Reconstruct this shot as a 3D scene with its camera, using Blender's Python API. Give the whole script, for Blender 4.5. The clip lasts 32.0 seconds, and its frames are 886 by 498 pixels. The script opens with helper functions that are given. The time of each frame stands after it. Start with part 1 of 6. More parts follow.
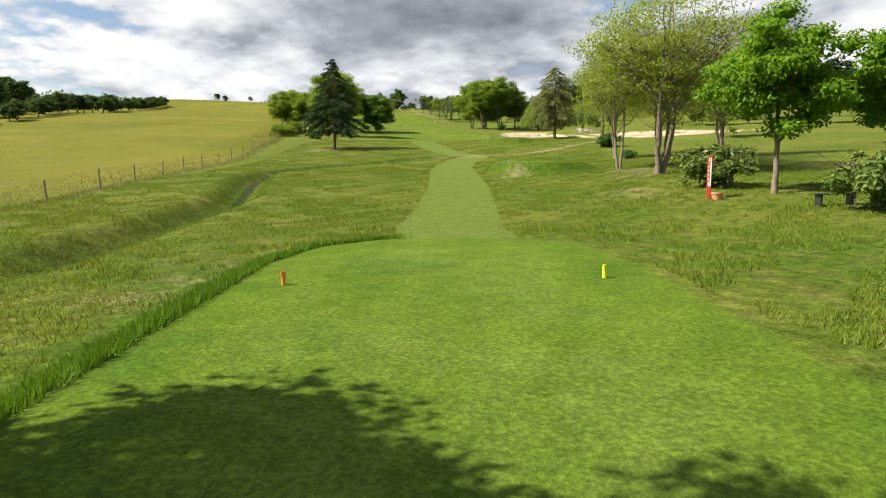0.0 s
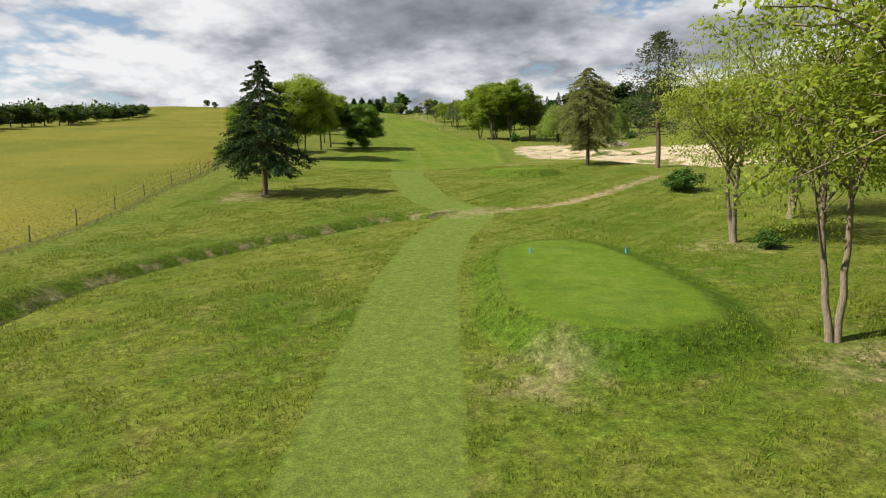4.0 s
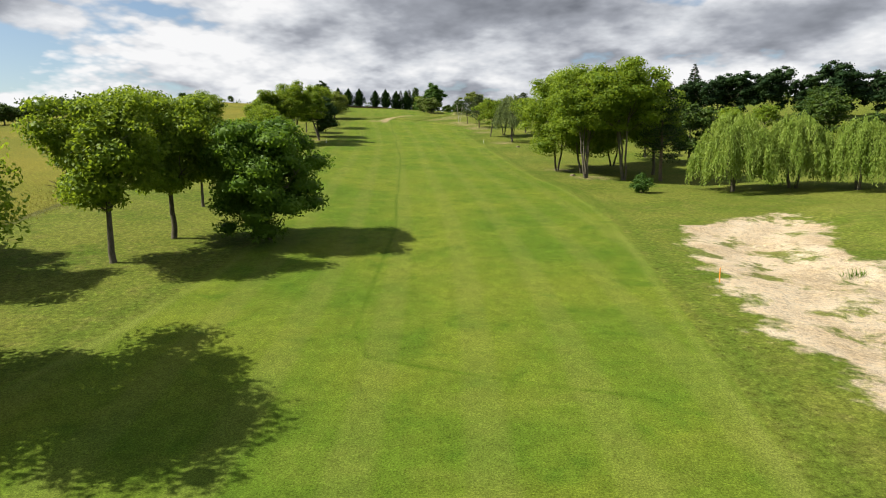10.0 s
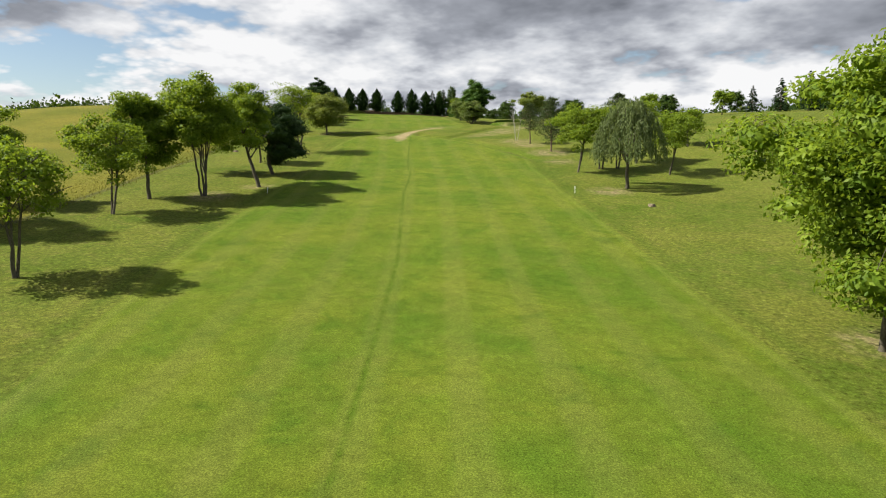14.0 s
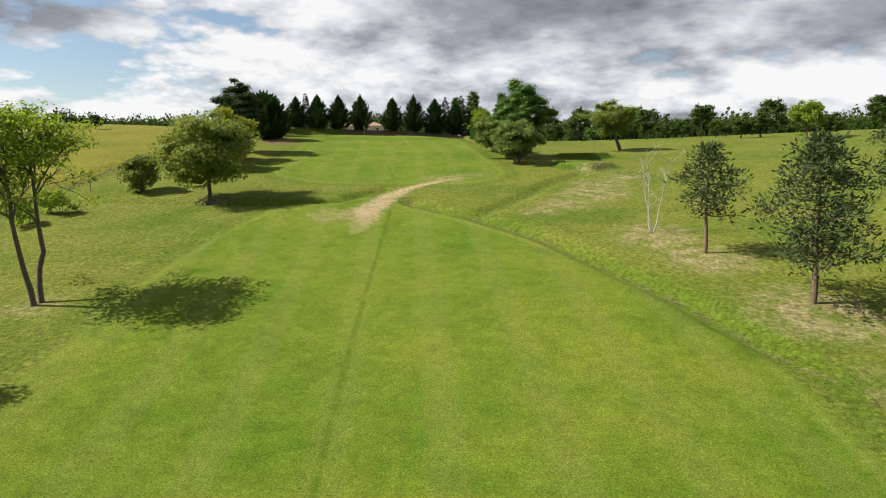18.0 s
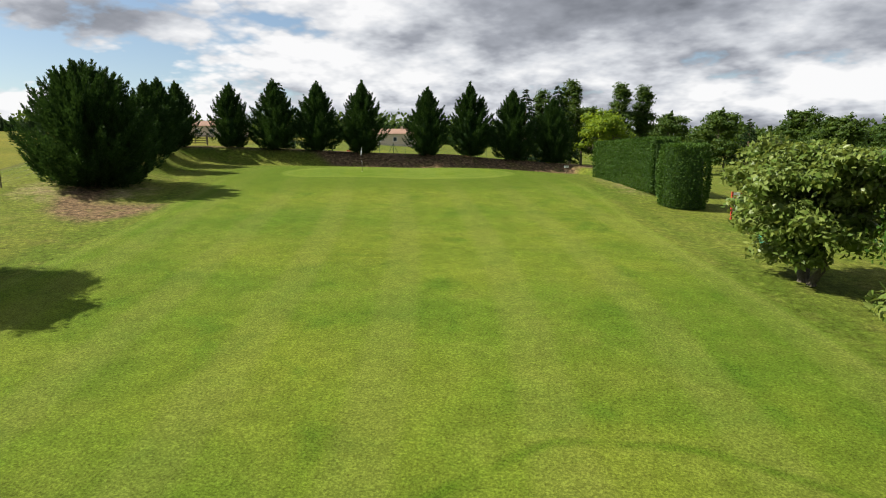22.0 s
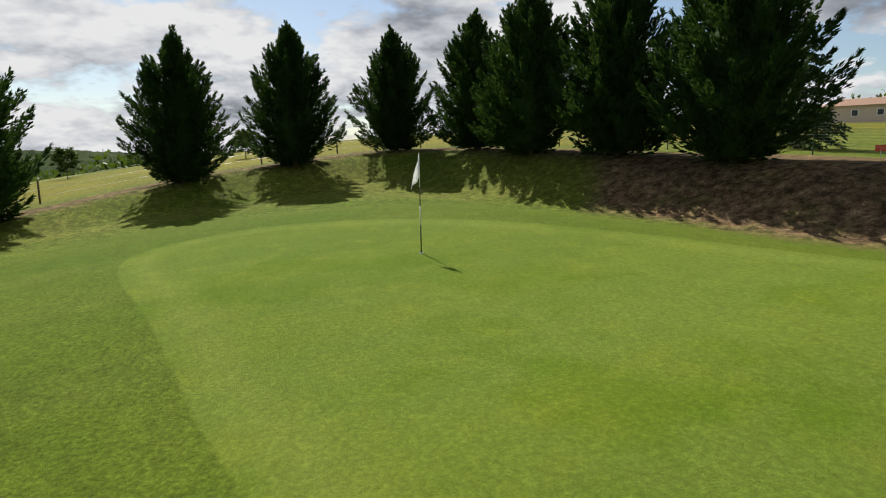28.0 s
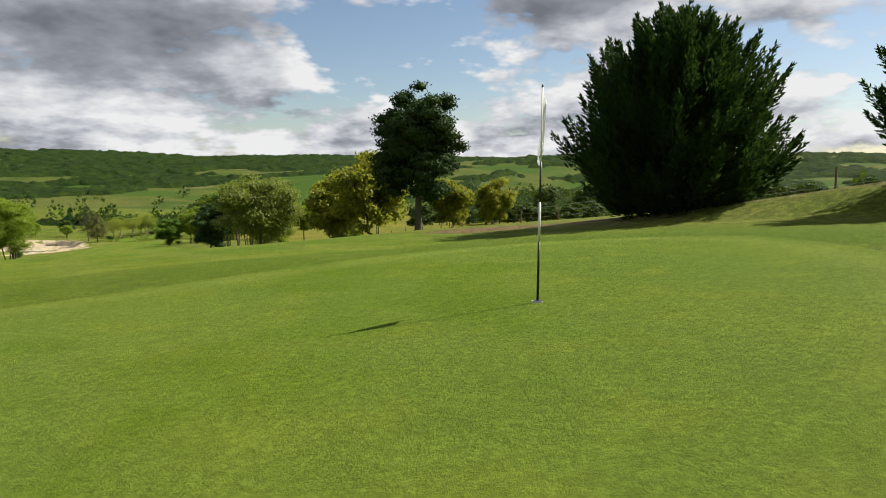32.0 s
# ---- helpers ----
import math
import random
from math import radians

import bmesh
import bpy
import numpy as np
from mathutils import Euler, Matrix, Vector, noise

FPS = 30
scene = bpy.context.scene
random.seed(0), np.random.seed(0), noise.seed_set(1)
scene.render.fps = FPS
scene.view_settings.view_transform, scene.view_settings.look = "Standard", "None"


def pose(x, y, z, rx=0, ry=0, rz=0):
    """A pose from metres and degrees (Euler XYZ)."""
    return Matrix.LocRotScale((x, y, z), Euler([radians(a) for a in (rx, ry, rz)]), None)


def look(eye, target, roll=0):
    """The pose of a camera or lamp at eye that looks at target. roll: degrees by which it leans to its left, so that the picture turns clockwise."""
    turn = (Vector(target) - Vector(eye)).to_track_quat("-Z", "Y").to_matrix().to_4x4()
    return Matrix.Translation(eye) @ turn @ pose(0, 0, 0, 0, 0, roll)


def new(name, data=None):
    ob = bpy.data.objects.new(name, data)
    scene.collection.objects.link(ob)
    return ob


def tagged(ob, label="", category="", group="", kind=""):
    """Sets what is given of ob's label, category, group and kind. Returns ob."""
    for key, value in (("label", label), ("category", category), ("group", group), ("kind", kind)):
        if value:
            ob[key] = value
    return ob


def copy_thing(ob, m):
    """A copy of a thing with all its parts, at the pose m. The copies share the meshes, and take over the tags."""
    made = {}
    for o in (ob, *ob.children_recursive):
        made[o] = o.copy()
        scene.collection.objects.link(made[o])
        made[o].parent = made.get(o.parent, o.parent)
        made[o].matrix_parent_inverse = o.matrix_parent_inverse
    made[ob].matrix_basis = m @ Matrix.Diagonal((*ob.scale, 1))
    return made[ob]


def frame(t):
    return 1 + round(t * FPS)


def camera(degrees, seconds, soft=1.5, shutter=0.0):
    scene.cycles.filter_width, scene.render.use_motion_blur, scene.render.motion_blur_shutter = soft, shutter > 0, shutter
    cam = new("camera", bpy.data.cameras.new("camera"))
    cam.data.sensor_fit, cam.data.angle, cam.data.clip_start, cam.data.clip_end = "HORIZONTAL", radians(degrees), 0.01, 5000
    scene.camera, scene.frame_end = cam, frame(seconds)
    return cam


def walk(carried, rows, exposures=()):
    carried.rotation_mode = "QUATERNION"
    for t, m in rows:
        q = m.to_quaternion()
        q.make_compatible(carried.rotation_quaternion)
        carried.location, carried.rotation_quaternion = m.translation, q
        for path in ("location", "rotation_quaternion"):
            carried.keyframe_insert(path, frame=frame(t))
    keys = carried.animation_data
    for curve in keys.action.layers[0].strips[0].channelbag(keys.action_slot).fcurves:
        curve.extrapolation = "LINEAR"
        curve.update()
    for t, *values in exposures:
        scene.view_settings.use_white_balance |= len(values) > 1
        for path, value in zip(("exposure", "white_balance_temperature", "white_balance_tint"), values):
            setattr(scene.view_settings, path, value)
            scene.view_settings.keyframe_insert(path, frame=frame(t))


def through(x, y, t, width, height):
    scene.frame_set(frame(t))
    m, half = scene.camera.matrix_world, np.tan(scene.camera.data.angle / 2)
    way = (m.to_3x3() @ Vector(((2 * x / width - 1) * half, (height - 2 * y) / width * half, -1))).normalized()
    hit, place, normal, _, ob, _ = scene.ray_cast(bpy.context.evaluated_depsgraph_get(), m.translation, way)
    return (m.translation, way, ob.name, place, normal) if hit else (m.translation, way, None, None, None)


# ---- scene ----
cam = camera(71.8, 32.0, 1.1)
PATH = [
    (0, (0.91, -0.06, 1.16), (0.92, 19.74, -1.70), -0.68),
    (0.5, (0.86, 2.68, 1.60), (0.88, 22.47, -1.29), -0.86),
    (1, (0.93, 5.74, 2.12), (0.94, 25.53, -0.78), -1.02),
    (1.5, (1.14, 9.09, 2.69), (1.14, 28.88, -0.21), -1.15),
    (2, (1.51, 12.68, 3.25), (1.48, 32.47, 0.37), -1.25),
    (2.5, (2.04, 16.45, 3.78), (1.94, 36.24, 0.91), -1.31),
    (3, (2.63, 20.41, 4.29), (2.43, 40.20, 1.43), -1.34),
    (3.5, (3.19, 24.64, 4.88), (2.88, 44.43, 2.03), -1.33),
    (4, (3.63, 29.23, 5.62), (3.21, 49.02, 2.78), -1.29),
    (4.5, (3.96, 34.23, 6.51), (3.41, 54.02, 3.66), -1.23),
    (5, (4.21, 39.67, 7.45), (3.54, 59.45, 4.59), -1.17),
    (5.5, (4.42, 45.52, 8.36), (3.63, 65.29, 5.48), -1.12),
    (6, (4.62, 51.74, 9.18), (3.72, 71.51, 6.26), -1.08),
    (6.5, (4.78, 58.31, 9.90), (3.77, 78.06, 6.95), -1.05),
    (7, (4.79, 65.21, 10.59), (3.69, 84.95, 7.62), -1.02),
    (7.5, (4.58, 72.51, 11.35), (3.42, 92.25, 8.34), -0.97),
    (8, (4.14, 80.28, 12.18), (2.93, 100.01, 9.14), -0.91),
    (8.5, (3.59, 88.51, 13.05), (2.31, 108.23, 9.98), -0.83),
    (9, (3.13, 97.03, 13.87), (1.73, 116.74, 10.77), -0.77),
    (9.5, (2.82, 105.75, 14.58), (1.21, 125.44, 11.46), -0.74),
    (10, (2.54, 114.61, 15.18), (0.65, 134.27, 12.06), -0.76),
    (10.5, (2.18, 123.52, 15.71), (-0.02, 143.15, 12.60), -0.81),
    (11, (1.66, 132.39, 16.23), (-0.84, 151.99, 13.13), -0.89),
    (11.5, (0.93, 141.18, 16.83), (-1.82, 160.75, 13.75), -0.96),
    (12, (0.00, 149.88, 17.63), (-2.93, 169.43, 14.55), -1.00),
    (12.5, (-1.12, 158.55, 18.60), (-4.16, 178.07, 15.52), -0.99),
    (13, (-2.40, 167.18, 19.69), (-5.52, 186.69, 16.60), -0.94),
    (13.5, (-3.88, 175.73, 20.85), (-7.03, 195.23, 17.75), -0.86),
    (14, (-5.48, 184.21, 22.04), (-8.62, 203.72, 18.93), -0.76),
    (14.5, (-7.09, 192.78, 23.22), (-10.22, 212.28, 20.10), -0.67),
    (15, (-8.64, 201.58, 24.37), (-11.76, 221.09, 21.25), -0.60),
    (15.5, (-10.06, 210.75, 25.46), (-13.22, 230.26, 22.34), -0.58),
    (16, (-11.38, 220.27, 26.48), (-14.61, 239.76, 23.38), -0.61),
    (16.5, (-12.68, 229.89, 27.44), (-16.01, 249.37, 24.36), -0.69),
    (17, (-14.10, 239.38, 28.37), (-17.55, 258.84, 25.31), -0.81),
    (17.5, (-15.74, 248.65, 29.34), (-19.30, 268.10, 26.30), -0.94),
    (18, (-17.55, 257.76, 30.35), (-21.20, 277.18, 27.32), -1.05),
    (18.5, (-19.47, 266.77, 31.32), (-23.22, 286.18, 28.30), -1.13),
    (19, (-21.47, 275.79, 32.18), (-25.31, 295.18, 29.16), -1.14),
    (19.5, (-23.55, 284.86, 32.90), (-27.48, 304.23, 29.88), -1.08),
    (20, (-25.78, 293.92, 33.58), (-29.81, 313.27, 30.55), -0.97),
    (20.5, (-28.17, 302.90, 34.24), (-32.34, 322.22, 31.22), -0.82),
    (21, (-30.66, 311.70, 34.85), (-35.01, 330.99, 31.84), -0.68),
    (21.5, (-33.11, 320.15, 35.36), (-37.73, 339.37, 32.36), -0.56),
    (22, (-35.34, 327.88, 35.78), (-40.31, 347.03, 32.79), -0.48),
    (22.5, (-37.12, 334.58, 36.12), (-42.50, 353.61, 33.14), -0.43),
    (23, (-38.30, 340.26, 36.41), (-44.16, 359.14, 33.42), -0.42),
    (23.5, (-38.91, 345.27, 36.70), (-45.35, 363.97, 33.70), -0.42),
    (24, (-39.11, 349.99, 37.04), (-46.29, 368.41, 34.02), -0.46),
    (24.5, (-39.16, 354.56, 37.37), (-47.31, 372.56, 34.32), -0.52),
    (25, (-39.33, 358.95, 37.58), (-48.74, 376.32, 34.51), -0.62),
    (25.5, (-39.72, 363.11, 37.62), (-50.62, 379.59, 34.54), -0.73),
    (26, (-40.30, 367.00, 37.51), (-52.98, 382.16, 34.42), -0.85),
    (26.5, (-41.01, 370.55, 37.28), (-55.62, 383.87, 34.21), -0.97),
    (27, (-41.80, 373.71, 37.00), (-58.34, 384.55, 33.97), -1.08),
    (27.5, (-42.70, 376.35, 36.72), (-60.91, 384.06, 33.74), -1.16),
    (28, (-43.74, 378.53, 36.51), (-63.09, 382.65, 33.60), -1.19),
    (28.5, (-44.84, 380.38, 36.38), (-64.64, 380.69, 33.53), -1.16),
    (29, (-45.94, 381.84, 36.31), (-65.43, 378.30, 33.53), -1.08),
    (29.5, (-46.96, 382.95, 36.27), (-65.41, 375.70, 33.56), -0.95),
    (30, (-47.97, 383.81, 36.23), (-64.67, 373.13, 33.57), -0.78),
    (30.5, (-49.20, 384.60, 36.17), (-63.53, 370.90, 33.55), -0.58),
    (31, (-50.65, 385.32, 36.08), (-62.15, 369.16, 33.47), -0.36),
    (31.5, (-52.32, 385.95, 35.98), (-60.65, 367.96, 33.35), -0.12),
    (32, (-54.19, 386.48, 35.87), (-59.16, 367.30, 33.21), 0.15),
]
walk(cam, [(t, look(eye, target, roll)) for t, eye, target, roll in PATH],
     [(0, 1.35), (2, 1.0), (3.5, 1.05), (5, 1.2), (12, 1.2), (21, 1.2), (24, 1.32), (27, 1.15), (28.5, 0.92), (30, 0.90), (32, 1.05)])

# ---- daylight: sun from the west of the fairway, broken cumulus ----
SUN_FROM = Vector((-0.972, -0.19, 1.0)).normalized()
world = bpy.data.worlds.new("daylight")
scene.world = world
world.use_nodes = True
wn, wl = world.node_tree.nodes, world.node_tree.links
wn.clear()


def wnode(kind, **values):
    n = wn.new(kind)
    for key, v in values.items():
        n.inputs[key].default_value = v
    return n


def wmath(op, a, b=None, clamp=False):
    n = wn.new("ShaderNodeMath")
    n.operation, n.use_clamp = op, clamp
    for i, v in enumerate((a, b)):
        if v is None:
            continue
        if isinstance(v, (int, float)):
            n.inputs[i].default_value = v
        else:
            wl.new(v, n.inputs[i])
    return n.outputs[0]


sky = wn.new("ShaderNodeTexSky")
sky.sky_type, sky.sun_disc = "NISHITA", False
sky.sun_elevation = math.asin(SUN_FROM.z)
sky.sun_rotation = math.atan2(SUN_FROM.x, SUN_FROM.y)
sky.air_density, sky.dust_density = 1.0, 0.6
place = wn.new("ShaderNodeTexCoord")
split = wn.new("ShaderNodeSeparateXYZ")
wl.new(place.outputs["Generated"], split.inputs[0])
# broken cumulus: puffy edges, lit from above and from the sun's side, grey where the layer is thick
def cloud(dx, dz):
    rise = wmath("ADD", wmath("MULTIPLY", wmath("ADD", wmath("MAXIMUM", split.outputs[2], 0.0), dz), 1.5), 0.5)
    at = wn.new("ShaderNodeCombineXYZ")
    wl.new(wmath("DIVIDE", wmath("ADD", split.outputs[0], dx), rise), at.inputs[0])
    wl.new(wmath("DIVIDE", split.outputs[1], rise), at.inputs[1])
    wl.new(wmath("ADD", wmath("MULTIPLY", wmath("ADD", split.outputs[2], dz), 1.6), CLOUD_SEED), at.inputs[2])
    body = wnode("ShaderNodeTexNoise", Scale=1.75, Detail=10.0, Roughness=0.56, Distortion=0.15)
    puff = wn.new("ShaderNodeTexVoronoi")
    puff.feature = "SMOOTH_F1"
    for key, v in (("Scale", 4.2), ("Detail", 4.0), ("Roughness", 0.6), ("Smoothness", 0.3)):
        puff.inputs[key].default_value = v
    for n in (body, puff):
        wl.new(at.outputs[0], n.inputs["Vector"])
    return wmath("ADD", body.outputs[0], wmath("MULTIPLY", wmath("SUBTRACT", 0.5, puff.outputs["Distance"]), 0.28)), at.outputs[0]


def wramp(value, stops):
    r = wn.new("ShaderNodeValToRGB")
    el = r.color_ramp.elements
    while len(el) < len(stops):
        el.new(0.5)
    for e, (at, c) in zip(el, stops):
        e.position, e.color = at, (*c, 1) if len(c) == 3 else c
    wl.new(value, r.inputs[0])
    return r.outputs[0]


CLOUD_SEED = 3.7
here, layer = cloud(0.0, 0.0)
above, _ = cloud(-0.035, 0.04)
ragged = wnode("ShaderNodeTexNoise", Scale=4.5, Detail=6.0, Roughness=0.6)
wl.new(layer, ragged.inputs["Vector"])


def bank_of_cloud(bearing, height, wide, tall):
    """One to nought: the grey base of a great cloud in that quarter of the sky (degrees east of north, and up)."""
    q = radians(bearing)
    east = wmath("SUBTRACT", wmath("MULTIPLY", split.outputs[0], math.cos(q)), wmath("MULTIPLY", split.outputs[1], math.sin(q)))
    north = wmath("ADD", wmath("MULTIPLY", split.outputs[1], math.cos(q)), wmath("MULTIPLY", split.outputs[0], math.sin(q)))
    a = wmath("DIVIDE", wmath("ARCTAN2", east, north), radians(wide))
    e = wmath("DIVIDE", wmath("SUBTRACT", split.outputs[2], math.sin(radians(height))), radians(tall))
    d = wmath("SQRT", wmath("ADD", wmath("MULTIPLY", a, a), wmath("MULTIPLY", e, e)))
    d = wmath("ADD", d, wmath("MULTIPLY", wmath("SUBTRACT", ragged.outputs[0], 0.5), 1.5))
    return wmath("SUBTRACT", 1.0, wmath("DIVIDE", wmath("SUBTRACT", d, 0.35), 1.0), True)


heavy = None
for spot in ((0, 14, 20, 6.5), (-42, 11, 6.5, 2.6), (23, 10, 9, 3.0), (167, 10, 15, 5.5), (205, 15, 9, 4.0)):
    one = bank_of_cloud(*spot)
    heavy = one if heavy is None else wmath("MAXIMUM", heavy, one)
mass = wnode("ShaderNodeTexNoise", Scale=2.3, Detail=4.0, Roughness=0.55)
wl.new(layer, mass.inputs["Vector"])
thick = wmath("MAXIMUM", heavy, wmath("MULTIPLY", wmath("DIVIDE", wmath("SUBTRACT", mass.outputs[0], 0.47), 0.22, True), 0.62))
south = wmath("MULTIPLY", wmath("SUBTRACT", 0.25, split.outputs[1], True), 0.085)
low = wmath("MULTIPLY", wmath("SUBTRACT", 1.0, wmath("DIVIDE", split.outputs[2], 0.13), True), 0.16)
bulk = wmath("SUBTRACT", wmath("ADD", wmath("ADD", here, low), wmath("MULTIPLY", heavy, 0.2)), south)
cover = wramp(bulk, [(0.205, (0, 0, 0)), (0.29, (1, 1, 1))])
lit = wmath("SUBTRACT", wmath("ADD", wmath("MULTIPLY", wmath("MULTIPLY", wmath("SUBTRACT", here, above), 2.3), wmath("SUBTRACT", 1.0, wmath("MULTIPLY", heavy, 0.55))), 0.80), wmath("MULTIPLY", thick, 0.56), True)
shade = wramp(lit, [(0.02, (0.080, 0.086, 0.100)), (0.34, (0.160, 0.169, 0.190)), (0.64, (0.290, 0.300, 0.318)), (0.95, (0.410, 0.410, 0.413))])


def wmix(f, a, b, blend="MIX"):
    n = wn.new("ShaderNodeMix")
    n.data_type, n.blend_type = "RGBA", blend
    for i, v in ((0, f), (6, a), (7, b)):
        if isinstance(v, (int, float, tuple)):
            n.inputs[i].default_value = v
        else:
            wl.new(v, n.inputs[i])
    return n.outputs[2]


blue = wmix(1.0, sky.outputs[0], (0.05, 0.05, 0.05, 1), "MULTIPLY")
heaven = wmix(cover, blue, shade)
back = wn.new("ShaderNodeBackground")
back.inputs["Strength"].default_value = 1.0
wl.new(heaven, back.inputs["Color"])
wout = wn.new("ShaderNodeOutputWorld")
wl.new(back.outputs[0], wout.inputs[0])

sun_lamp = bpy.data.lights.new("sun", "SUN")
sun_lamp.energy, sun_lamp.angle, sun_lamp.color = 4.8, radians(0.53), (1.0, 0.945, 0.82)
new("sun", sun_lamp).matrix_world = look(SUN_FROM * 100, (0, 0, 0))

# ---- materials ----
class Mat:
    """A node material with short ways to wire it."""

    def __init__(self, name):
        self.mat = bpy.data.materials.new(name)
        self.mat.use_nodes = True
        self.n, self.l = self.mat.node_tree.nodes, self.mat.node_tree.links
        self.n.clear()
        self.out = self.n.new("ShaderNodeOutputMaterial")
        self.co = None

    def put(self, socket, v):
        if isinstance(v, bpy.types.NodeSocket):
            self.l.new(v, socket)
        elif isinstance(v, (tuple, list)):
            socket.default_value = (*v, 1) if len(v) == 3 and socket.type == "RGBA" else v
        else:
            socket.default_value = v

    def node(self, kind, out=0, **values):
        n = self.n.new(kind)
        for key, v in values.items():
            self.put(n.inputs[key.replace("_", " ")], v)
        return n.outputs[out]

    def where(self):
        if self.co is None:
            self.co = self.node("ShaderNodeNewGeometry", "Position")
        return self.co

    def objco(self):
        return self.node("ShaderNodeTexCoord", "Object")

    def noise(self, scale, detail=4.0, rough=0.55, vec=None, distort=0.0, out="Fac"):
        return self.node("ShaderNodeTexNoise", out, Vector=vec or self.where(), Scale=scale, Detail=detail, Roughness=rough, Distortion=distort)

    def math(self, op, a, b=0.0, clamp=False):
        n = self.n.new("ShaderNodeMath")
        n.operation, n.use_clamp = op, clamp
        self.put(n.inputs[0], a)
        self.put(n.inputs[1], b)
        return n.outputs[0]

    def ramp(self, v, *stops):
        n = self.n.new("ShaderNodeValToRGB")
        el = n.color_ramp.elements
        while len(el) < len(stops):
            el.new(0.5)
        for e, (at, c) in zip(el, stops):
            e.position = at
            e.color = (c, c, c, 1) if isinstance(c, (int, float)) else (*c, 1)
        self.put(n.inputs[0], v)
        return n.outputs[0]

    def mix(self, f, a, b, blend="MIX"):
        n = self.n.new("ShaderNodeMix")
        n.data_type, n.blend_type = "RGBA", blend
        for key, v in (("Factor", f), ("A", a), ("B", b)):
            s = [i for i in n.inputs if i.name == key and i.enabled][0]
            self.put(s, v)
        return [o for o in n.outputs if o.enabled][0]

    def attr(self, name):
        n = self.n.new("ShaderNodeAttribute")
        n.attribute_name = name
        return n.outputs["Fac"]

    def bump(self, h, strength=0.5, dist=0.02):
        return self.node("ShaderNodeBump", 0, Height=h, Strength=strength, Distance=dist)

    def surface(self, color, rough=0.8, normal=None, metal=0.0, spec=0.3):
        n = self.n.new("ShaderNodeBsdfPrincipled")
        self.put(n.inputs["Base Color"], color)
        self.put(n.inputs["Roughness"], rough)
        self.put(n.inputs["Metallic"], metal)
        self.put(n.inputs["Specular IOR Level"], spec)
        if normal is not None:
            self.put(n.inputs["Normal"], normal)
        self.l.new(n.outputs[0], self.out.inputs[0])
        return self.mat


def leaf_mat(name, a, b, through=0.35, rough=0.55, spread=0.5):
    """Leaves: two greens that vary from leaf to leaf, part of the light goes through."""
    m = Mat(name)
    leaf = m.node("ShaderNodeNewGeometry", "Random Per Island")
    tree = m.node("ShaderNodeObjectInfo", "Random")
    patch = m.noise(0.55, 2.0, 0.5, m.objco())
    f = m.math("ADD", m.math("MULTIPLY", leaf, 0.55), m.math("MULTIPLY", m.math("SUBTRACT", patch, 0.5), 0.9))
    f = m.math("ADD", f, m.math("MULTIPLY", m.math("SUBTRACT", tree, 0.5), 0.2), True)
    col = m.mix(f, a, b)
    d = m.n.new("ShaderNodeBsdfPrincipled")
    m.put(d.inputs["Base Color"], col)
    m.put(d.inputs["Roughness"], rough)
    m.put(d.inputs["Specular IOR Level"], 0.14 if through > 0.2 else 0.05)
    t = m.n.new("ShaderNodeBsdfTranslucent")
    m.put(t.inputs["Color"], m.mix(0.5, col, (b[0] * 1.5, b[1] * 1.5, b[2] * 0.8)))
    x = m.n.new("ShaderNodeMixShader")
    m.put(x.inputs[0], through)
    m.l.new(d.outputs[0], x.inputs[1])
    m.l.new(t.outputs[0], x.inputs[2])
    m.l.new(x.outputs[0], m.out.inputs[0])
    return m.mat


def bark_mat(name, a, b, scale=6.0):
    m = Mat(name)
    co = m.n.new("ShaderNodeMapping")
    m.l.new(m.objco(), co.inputs[0])
    co.inputs["Scale"].default_value = (1, 1, 0.25)
    fine = m.noise(scale * 3, 5.0, 0.65, co.outputs[0])
    big = m.noise(scale * 0.4, 3.0, 0.5, co.outputs[0])
    col = m.mix(m.ramp(fine, (0.35, 0.0), (0.65, 1.0)), a, b)
    col = m.mix(m.math("MULTIPLY", big, 0.4), col, (0.10, 0.11, 0.07))
    return m.surface(col, 0.9, m.bump(fine, 0.8, 0.03), spec=0.1)


def plain_mat(name, a, b, scale=3.0, rough=0.7, bump=0.2, metal=0.0, spec=0.3):
    """A painted or raw surface with blotches and fine grain."""
    m = Mat(name)
    co = m.objco()
    fine, big = m.noise(scale * 9, 4.0, 0.6, co), m.noise(scale, 3.0, 0.5, co)
    col = m.mix(m.math("ADD", m.math("MULTIPLY", fine, 0.5), m.math("MULTIPLY", big, 0.5)), a, b)
    return m.surface(col, rough, m.bump(fine, bump, 0.01), metal, spec)
# ---- the lie of the land ----
def smooth(a, b, v):
    k = np.clip((v - a) / (b - a), 0, 1)
    return k * k * (3 - 2 * k)


def curve(pairs, v):
    """A smooth line through (station, value) pairs."""
    s, z = np.array(pairs, float).T
    m = np.gradient(z, s)
    v = np.clip(v, s[0], s[-1])
    i = np.clip(np.searchsorted(s, v, side="right") - 1, 0, len(s) - 2)
    h = s[i + 1] - s[i]
    k = (v - s[i]) / h
    return ((2 * k**3 - 3 * k**2 + 1) * z[i] + (k**3 - 2 * k**2 + k) * h * m[i]
            + (3 * k**2 - 2 * k**3) * z[i + 1] + (k**3 - k**2) * h * m[i + 1])


